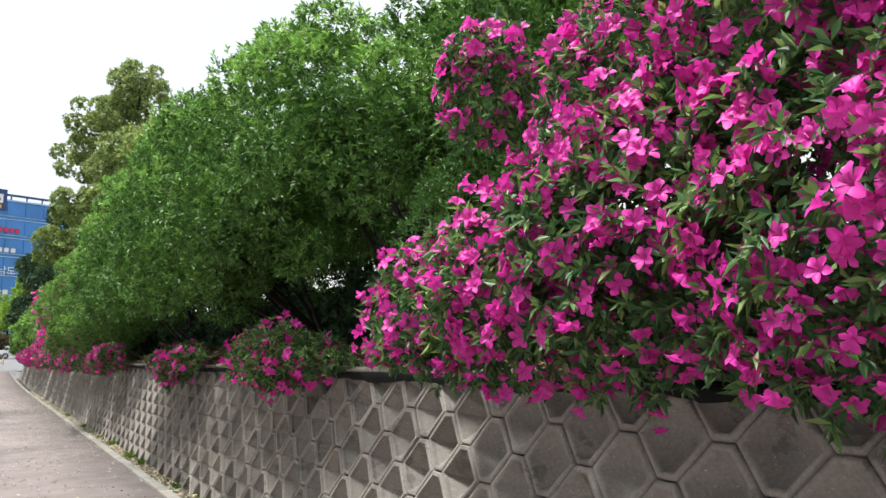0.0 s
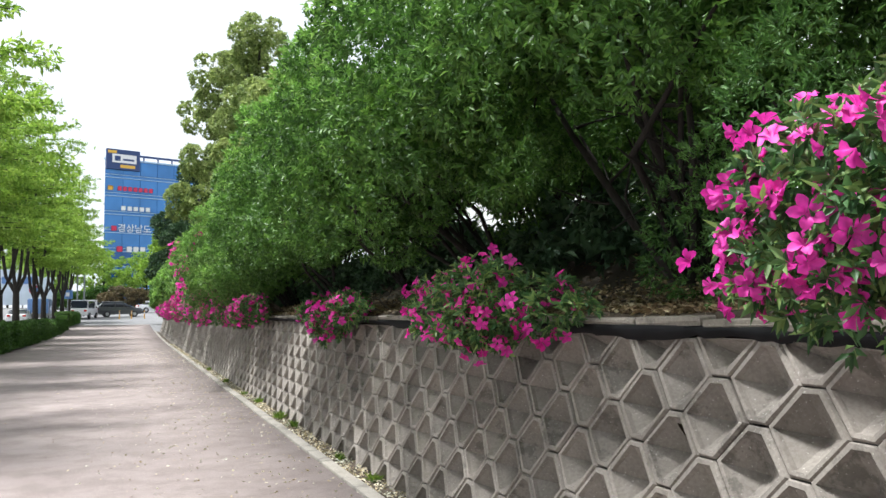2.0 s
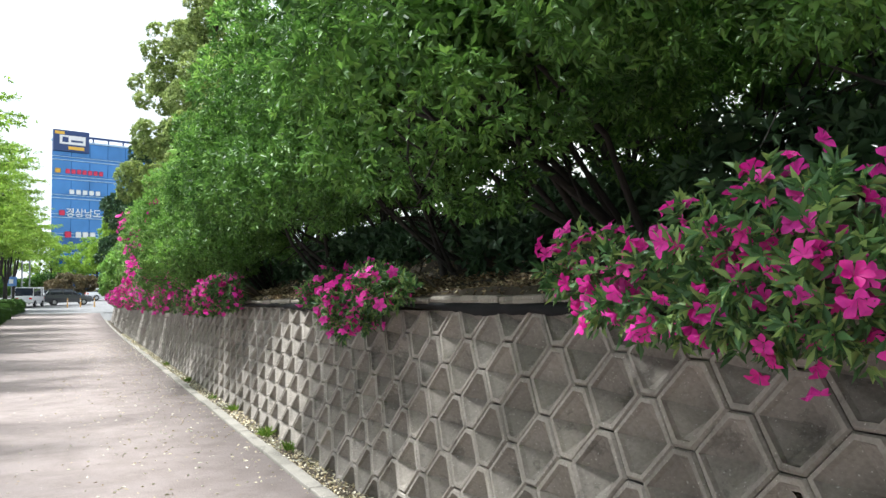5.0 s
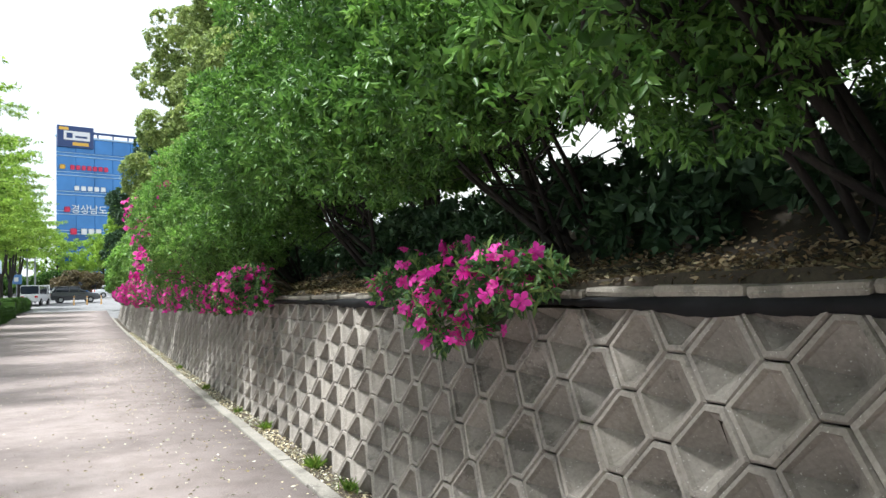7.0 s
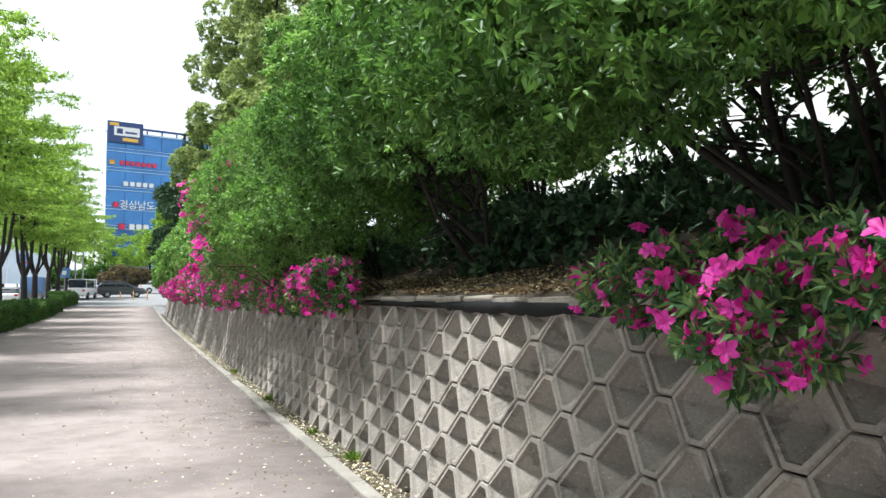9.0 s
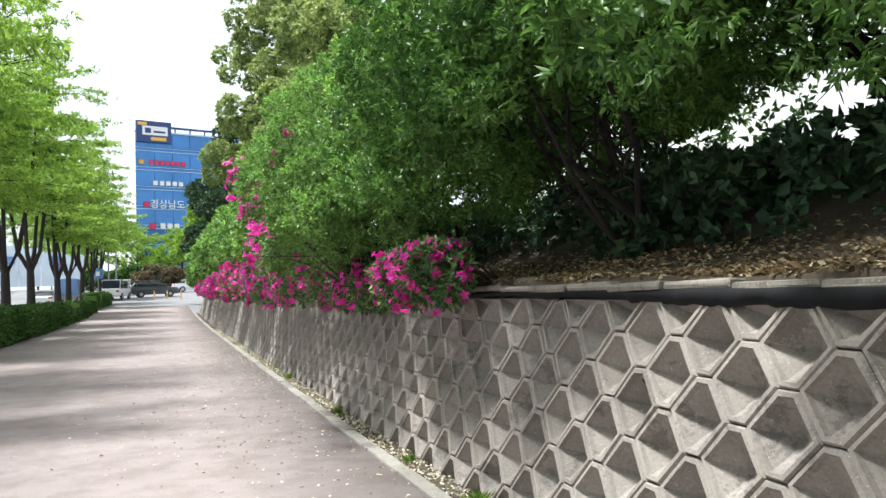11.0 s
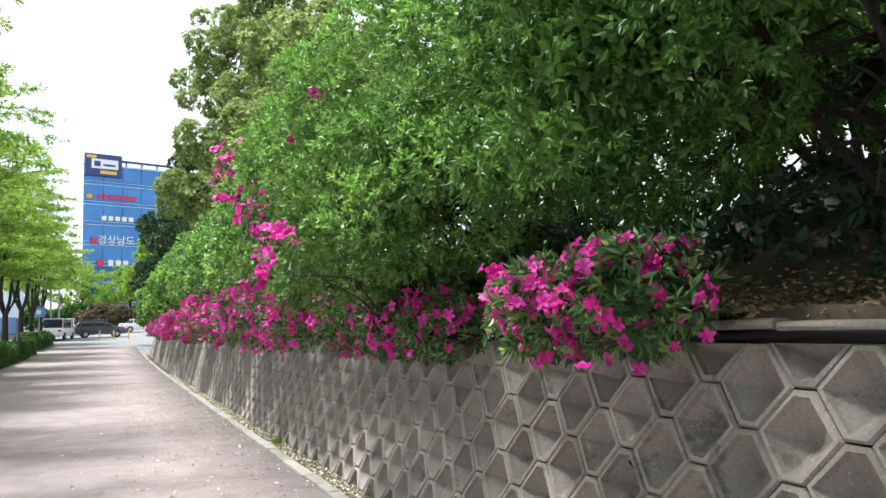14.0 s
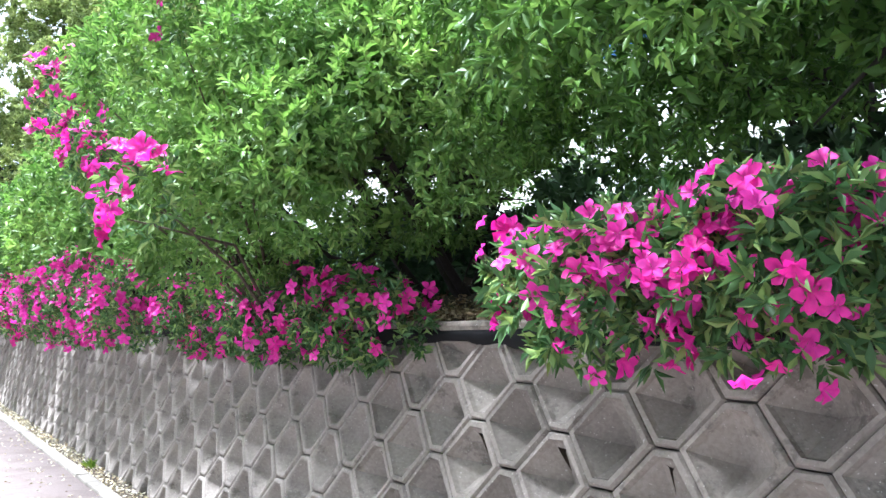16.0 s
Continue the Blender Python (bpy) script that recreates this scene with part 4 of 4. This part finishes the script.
def loft(name, sections, material, parent, label=""):
    """A closed body from cross sections along x: (x, half width, z0, z1, half width at the top)."""
    bm = bmesh.new()
    rings = []
    for x, w, z0, z1, wt in sections:
        zm = z0 + (z1 - z0) * 0.55
        pts = [(-w * 0.92, z0), (w * 0.92, z0), (w, zm), (wt, z1 - 0.02), (wt * 0.9, z1), (-wt * 0.9, z1), (-wt, z1 - 0.02), (-w, zm)]
        rings.append([bm.verts.new((x, a, z)) for a, z in pts])
    for a, b in zip(rings, rings[1:]):
        for i in range(8):
            bm.faces.new((a[i], a[(i + 1) % 8], b[(i + 1) % 8], b[i]))
    bm.faces.new(rings[0])
    bm.faces.new(rings[-1])
    bmesh.ops.recalc_face_normals(bm, faces=bm.faces)
    return part(name, bm, material, parent, label)


def wheel(parent, x, y, r):
    bm = bmesh.new()
    bmesh.ops.create_cone(bm, cap_ends=True, segments=20, radius1=r, radius2=r, depth=0.2, matrix=pose(x, y, r, 90, 0, 0))
    w = part("tyre", bm, M_TYRE, parent)
    bm = bmesh.new()
    bmesh.ops.create_cone(bm, cap_ends=True, segments=14, radius1=r * 0.62, radius2=r * 0.55, depth=0.215, matrix=pose(x, y, r, 90, 0, 0))
    part("rim", bm, M_RIM, w)


def car(name, x, y, turn, style, body_paint, label, category="car", dz=-0.13):
    t = thing(name, (x, y, float(rise(y)) + dz))
    t.rotation_euler = (0, 0, radians(turn))
    if style == "sedan":
        Ln, H = 4.6, 1.45
        secs = [(-2.3, 0.75, 0.35, 0.85, 0.7), (-2.2, 0.86, 0.25, 0.98, 0.78), (-1.2, 0.9, 0.22, 1.0, 0.82), (1.0, 0.9, 0.22, 0.98, 0.82), (2.0, 0.86, 0.24, 0.85, 0.74), (2.3, 0.72, 0.35, 0.68, 0.62)]
        cab = [(-1.75, 0.74, 0.95, 1.0, 0.7), (-1.05, 0.78, 0.95, H, 0.58), (0.2, 0.78, 0.95, H, 0.58), (1.05, 0.74, 0.94, 1.0, 0.68)]
        wx = (-1.4, 1.4)
    elif style == "suv":
        Ln, H = 4.7, 1.72
        secs = [(-2.35, 0.8, 0.45, 1.0, 0.75), (-2.25, 0.9, 0.35, 1.12, 0.84), (-1.2, 0.93, 0.3, 1.12, 0.86), (1.0, 0.93, 0.3, 1.1, 0.86), (2.1, 0.88, 0.33, 0.98, 0.78), (2.35, 0.76, 0.42, 0.82, 0.66)]
        cab = [(-2.25, 0.8, 1.08, 1.14, 0.76), (-1.85, 0.82, 1.08, H - 0.05, 0.66), (-0.6, 0.82, 1.08, H, 0.66), (0.3, 0.82, 1.08, H - 0.03, 0.66), (1.15, 0.8, 1.06, 1.12, 0.74)]
        wx = (-1.42, 1.42)
    else:
        Ln, H = 4.9, 1.95
        secs = [(-2.45, 0.8, 0.45, 1.05, 0.78), (-2.4, 0.86, 0.38, 1.1, 0.82), (1.4, 0.86, 0.36, 1.1, 0.82), (2.3, 0.86, 0.36, 1.05, 0.8), (2.45, 0.8, 0.42, 0.9, 0.74)]
        cab = [(-2.4, 0.82, 1.06, H - 0.08, 0.74), (-2.2, 0.82, 1.06, H, 0.74), (1.2, 0.82, 1.06, H, 0.74), (2.25, 0.8, 1.03, 1.12, 0.74)]
        wx = (-1.5, 1.55)
    loft("body", secs, body_paint, t)
    loft("cabin", [(a, b, c, d - (0.0 if i in (0, len(cab) - 1) else 0.07), e + 0.02) for i, (a, b, c, d, e) in enumerate(cab)], M_CARGLASS, t, "dark tinted windows")
    roof = [q for q in cab[1:-1]]
    box_part("roof", (roof[0][0] - 0.12, -roof[0][4] - 0.02, H - 0.1), (roof[-1][0] + 0.12, roof[0][4] + 0.02, H), body_paint, t, 0.03)
    for q in roof:
        for sgn in (-1, 1):
            box_part("pillar", (q[0] - 0.05, sgn * q[1] - 0.03, 0.98), (q[0] + 0.05, sgn * q[1] + 0.03, H - 0.08), body_paint, t, 0.01)
    for sgn in (-1, 1):
        for xx in wx:
            wheel(t, xx, sgn * 0.8, 0.33)
        box_part("tail_lamp", (-Ln / 2 - 0.02, sgn * 0.62 - 0.14, 0.75), (-Ln / 2 + 0.12, sgn * 0.62 + 0.14, 0.92), M_LAMP_R, t, 0.02)
        box_part("headlamp", (Ln / 2 - 0.14, sgn * 0.6 - 0.14, 0.62), (Ln / 2 - 0.02, sgn * 0.6 + 0.14, 0.76), M_LAMP_W, t, 0.02)
        box_part("mirror", (0.75, sgn * 0.98 - 0.08, 1.0), (0.9, sgn * 0.98 + 0.08, 1.12), body_paint, t, 0.02)
    box_part("number_plate", (-Ln / 2 - 0.03, -0.25, 0.5), (-Ln / 2 + 0.02, 0.25, 0.62), M_WHITE, t)
    return tagged(t, label, category, "parked vehicles")


car("parked_suv", -0.9, 102.0, 8, "suv", P_DARK, "charcoal grey estate car parked across the end of the path")
car("white_van", -4.4, 99.0, 80, "van", P_WHITE, "small white van parked beside a hedge end", "van")
car("white_car", 3.2, 112.0, 12, "sedan", P_WHITE, "white saloon car parked behind the grey one")
car("silver_car", -4.0, 108.0, 15, "suv", P_WHITE, "white car parked behind a van")
car("black_sedan", -11.7, 75.0, 90, "sedan", P_BLACK, "black saloon car standing on the road")
car("white_suv", -14.0, 86.0, 90, "suv", P_WHITE, "white estate car standing on the road")
car("white_sedan", -9.3, 87.0, 90, "sedan", P_WHITE, "white saloon car standing on the road")
car("white_minibus", -15.5, 66.0, 90, "van", P_WHITE, "white minibus on the road", "van")
car("grey_sedan", -12.5, 60.0, 90, "sedan", P_DARK, "grey saloon car on the road")

# blue covered load and hoarding beyond the road
load = thing("covered_truck", (-7.9, 90.0, float(rise(90)) - 0.13))
box_part("cover", (-0.9, -2.0, 0.9), (0.9, 2.0, 2.3), P_BLUE, load, 0.12, "blue tarpaulin cover")
box_part("chassis", (-0.85, -2.2, 0.5), (0.85, 3.6, 0.9), M_STEEL, load, 0.03)
box_part("cab", (-0.85, 2.2, 0.6), (0.85, 3.7, 2.0), P_WHITE, load, 0.15)
for yy in (-1.3, 2.8):
    for sgn in (-1, 1):
        bm = bmesh.new()
        bmesh.ops.create_cone(bm, cap_ends=True, segments=18, radius1=0.38, radius2=0.38, depth=0.22, matrix=pose(sgn * 0.78, yy, 0.38, 0, 90, 0))
        part("tyre", bm, M_TYRE, load)
tagged(load, "small truck with blue covered load on the road", "truck")

M_BOARD = plain("pale_hoarding", (0.62, 0.70, 0.80), 0.5, 0, 0.12, 0.5)
board = thing("hoarding", (-16.5, 108.0, float(rise(108)) - 0.13))
for k in range(4):
    box_part("panel", (k * 2.1, 0, 1.2), (k * 2.1 + 2.06, 0.08, 5.6 - 0.35 * k), M_BOARD, board, 0.01)
    box_part("post", (k * 2.1 + 0.9, 0.08, 0.0), (k * 2.1 + 1.05, 0.22, 5.0 - 0.35 * k), M_STEEL, board)
for k in range(3):
    box_part("mark", (0.8 + k * 2.2, -0.03, 3.6), (1.7 + k * 2.2, 0.0, 4.4), P_BLUE, board, 0.1)
tagged(board, "tall pale blue hoarding with faded markings", "hoarding")


def pole(x, y, h, r, label, disc=None):
    t = thing("sign_pole", (x, y, float(rise(y)) - 0.13))
    put("post", tubes("post", [([(0, 0, 0), (0, 0, h * 0.5), (0, 0, h)], [r, r * 0.9, r * 0.8])], 10), M_STEEL, t)
    if disc == "round":
        bm = bmesh.new()
        bmesh.ops.create_cone(bm, cap_ends=True, segments=24, radius1=0.36, radius2=0.36, depth=0.03, matrix=pose(0, -0.1, h - 0.4, 90, 0, 0))
        d = part("sign_plate", bm, M_REDP, t, "red rim of a round road sign")
        bm = bmesh.new()
        bmesh.ops.create_cone(bm, cap_ends=True, segments=24, radius1=0.27, radius2=0.27, depth=0.01, matrix=pose(0, -0.125, h - 0.4, 90, 0, 0))
        part("sign_face", bm, P_BLUE, d)
    elif disc:
        d = box_part("sign_plate", (-0.45, -0.12, h - 1.0), (0.45, -0.08, h - 0.1), P_BLUE, t, 0.01, "square blue road sign")
        box_part("sign_mark", (-0.2, -0.135, h - 0.75), (0.15, -0.12, h - 0.35), M_WHITE, d)
    return tagged(t, label, "road sign" if disc else "pole")


pole(-6.9, 74.0, 3.6, 0.05, "round red and blue road sign on a steel post", "round")
pole(-5.8, 95.0, 3.2, 0.05, "square blue road sign on a steel post", "square")
pole(-5.2, 100.0, 8.5, 0.09, "slim grey steel lamp pole")
pole(-4.7, 104.0, 8.5, 0.09, "slim grey steel lamp pole")

M_BOLLARD = plain("orange_bollard", (0.75, 0.42, 0.12), 0.5)
bol = thing("bollard", (-0.9, 97.0, float(rise(97)) + 0.0))
put("post", tubes("post", [([(0, 0, -0.15), (0, 0, 0.4), (0, 0, 0.75)], [0.07, 0.06, 0.05])], 12), M_BOLLARD, bol)
bm = bmesh.new()
bmesh.ops.create_cone(bm, cap_ends=True, segments=14, radius1=0.066, radius2=0.064, depth=0.1, matrix=pose(0, 0, 0.5))
part("reflector", bm, M_WHITE, bol)
tagged(bol, "short orange bollard with white reflective band", "bollard", "bollards")
for xx in (0.3, 1.6):
    copy_thing(bol, pose(xx, 97.2, float(rise(97.2))))


# ---- litter, petals, tufts ----
def scatter(name, P, size, material, seed, label, category, flat=0.3, parent=None):
    rng = np.random.default_rng(seed)
    n = len(P)
    a = rng.uniform(0, 2 * math.pi, n)
    D = np.stack([np.cos(a), np.sin(a), rng.uniform(-flat, flat, n)], 1)
    me = leaf_mesh(name, P, D, size * rng.uniform(0.6, 1.4, n), size * 0.5 * rng.uniform(0.6, 1.3, n), rng, 0.15, 0.1)
    return tagged(put(name, me, material, parent), label, category, kind="stuff")


M_DRY = leafy("dry_leaf", (0.10, 0.065, 0.04), (0.30, 0.21, 0.125), (0.62, 0.51, 0.36), 0.7, 0.1)
M_PALE = leafy("pale_petal", (0.45, 0.36, 0.22), (0.68, 0.62, 0.50), (0.85, 0.82, 0.76), 0.7, 0.1)
rng = np.random.default_rng(71)
n = 48000
yy = rng.uniform(0.5, 26, n)
xx = 2.5 + rng.exponential(0.3, n)
zz = np.interp(xx, [2.50, 2.8, 3.4, 4.2, 5.2], [1.43, 1.46, 1.62, 2.07, 2.57])
scatter("leaf_litter", np.stack([xx, yy, zz + rng.uniform(0.0, 0.03, n)], 1), 0.04, M_DRY, 72, "dry brown leaf litter behind the coping", "leaf litter", 0.5)
n = 9000
yy = rng.uniform(0, 45, n)
xx = rng.uniform(1.87, 2.12, n)
scatter("verge_litter", np.stack([xx, yy, rise(yy) + rng.uniform(0.0, 0.02, n)], 1), 0.035, M_PALE, 73, "pale dry leaves and petals along the wall foot", "leaf litter", 0.5)
n = 2600
yy = rng.uniform(0, 40, n)
xx = 1.8 - np.abs(rng.normal(size=n)) * 1.1
keep = xx > -4
scatter("fallen_petals", np.stack([xx, yy, rise(yy) + 0.004], 1)[keep], 0.035, M_PALE, 74, "pale petals and leaves fallen on the path", "fallen petals", 0.15)
n = 900
yy = rng.uniform(0, 40, n)
xx = rng.uniform(-4.2, 1.8, n)
scatter("pebbles_and_specks", np.stack([xx, yy, rise(yy) + 0.003], 1), 0.022, M_DRY, 75, "dark specks and bits of leaf on the path", "leaf litter", 0.1)

M_GRASS = leafy("grass_blade", (0.10, 0.2, 0.03), (0.2, 0.34, 0.06), (0.4, 0.5, 0.12), 0.5, 0.3)


def tuft(x, y, seed, blades=60, h=0.12):
    rng = np.random.default_rng(seed)
    P = np.stack([rng.normal(size=blades) * 0.02, rng.normal(size=blades) * 0.035, np.zeros(blades)], 1)
    D = np.stack([rng.normal(size=blades) * 0.45, rng.normal(size=blades) * 0.45, np.ones(blades)], 1)
    ob = put("grass_tuft", leaf_mesh("grass_tuft", P, D, h * rng.uniform(0.5, 1.2, blades), np.full(blades, 0.008), rng, 0.1, 0.35), M_GRASS)
    ob.location = (x, y, float(rise(y)) - 0.005)
    return tagged(ob, "small green grass tuft at the wall foot", "grass", "grass tufts")


for k, (x, y, b, h) in enumerate(((2.0, 13.65, 90, 0.12), (2.04, 15.9, 70, 0.10), (2.03, 12.75, 70, 0.10), (2.02, 9.0, 50, 0.09), (1.98, 20.3, 60, 0.1), (2.02, 10.2, 40, 0.08), (2.0, 17.4, 50, 0.08), (2.02, 7.3, 40, 0.08), (2.0, 24.5, 60, 0.1))):
    tuft(x, y, 900 + k, b, h)


# ---- the wall's blocks ----
BLOCKS = [block_mesh("block", False, s) for s in range(5)]
HOLED = [block_mesh("holed_block", False, 30 + s, True) for s in range(3)]
HALF = block_mesh("half_block", True, 9)
rng = np.random.default_rng(21)
singles, rest = 0, []
c0, c1 = int((WALL_Y0 - COL_Y0) / COL) + 1, int((WALL_Y1 - COL_Y0) / COL) - 1
for c in range(c0, c1):
    yy = COL_Y0 + c * COL
    odd = c % 2
    spots = [(JOINT_U + ROW / 2, True)] if not odd else []
    u = JOINT_U - ROW / 2 if not odd else JOINT_U
    while u > -0.2:
        spots.append((u, False))
        u -= ROW
    for u, half in spots:
        m = wall_pose(yy, u) @ pose(float(rng.uniform(-0.002, 0.002)), float(rng.uniform(-0.002, 0.002)), float(rng.uniform(-0.005, 0.006)), float(rng.uniform(-0.7, 0.7)), float(rng.uniform(-0.7, 0.7)), float(rng.uniform(-0.4, 0.4)))
        me = HALF if half else BLOCKS[int(rng.integers(0, 5))]
        if not half and u < JOINT_U - 0.2 and rng.uniform() < 0.2:
            me = HOLED[int(rng.integers(0, 3))]
        if 4.0 < yy < 20.2 and singles < 300:
            put("half_block" if half else "block", me, None, wall, m)
            singles += 1
        else:
            rest.append((me, m))
VV, FF, o = [], [], 0
cache = {}
for me, m in rest:
    if me.name not in cache:
        tmp = bmesh.new()
        tmp.from_mesh(me)
        bmesh.ops.triangulate(tmp, faces=tmp.faces)
        tmp.verts.index_update()
        cache[me.name] = (np.array([v.co[:] for v in tmp.verts]), np.array([[v.index for v in f.verts] for f in tmp.faces]))
        tmp.free()
    v, f = cache[me.name]
    mm = np.array(m)
    VV.append(v @ mm[:3, :3].T + mm[:3, 3])
    FF.append(f + o)
    o += len(v)
tagged(put("far_blocks", mesh_of("far_blocks", np.concatenate(VV), np.concatenate(FF)), M_BLOCK, wall), kind="stuff")
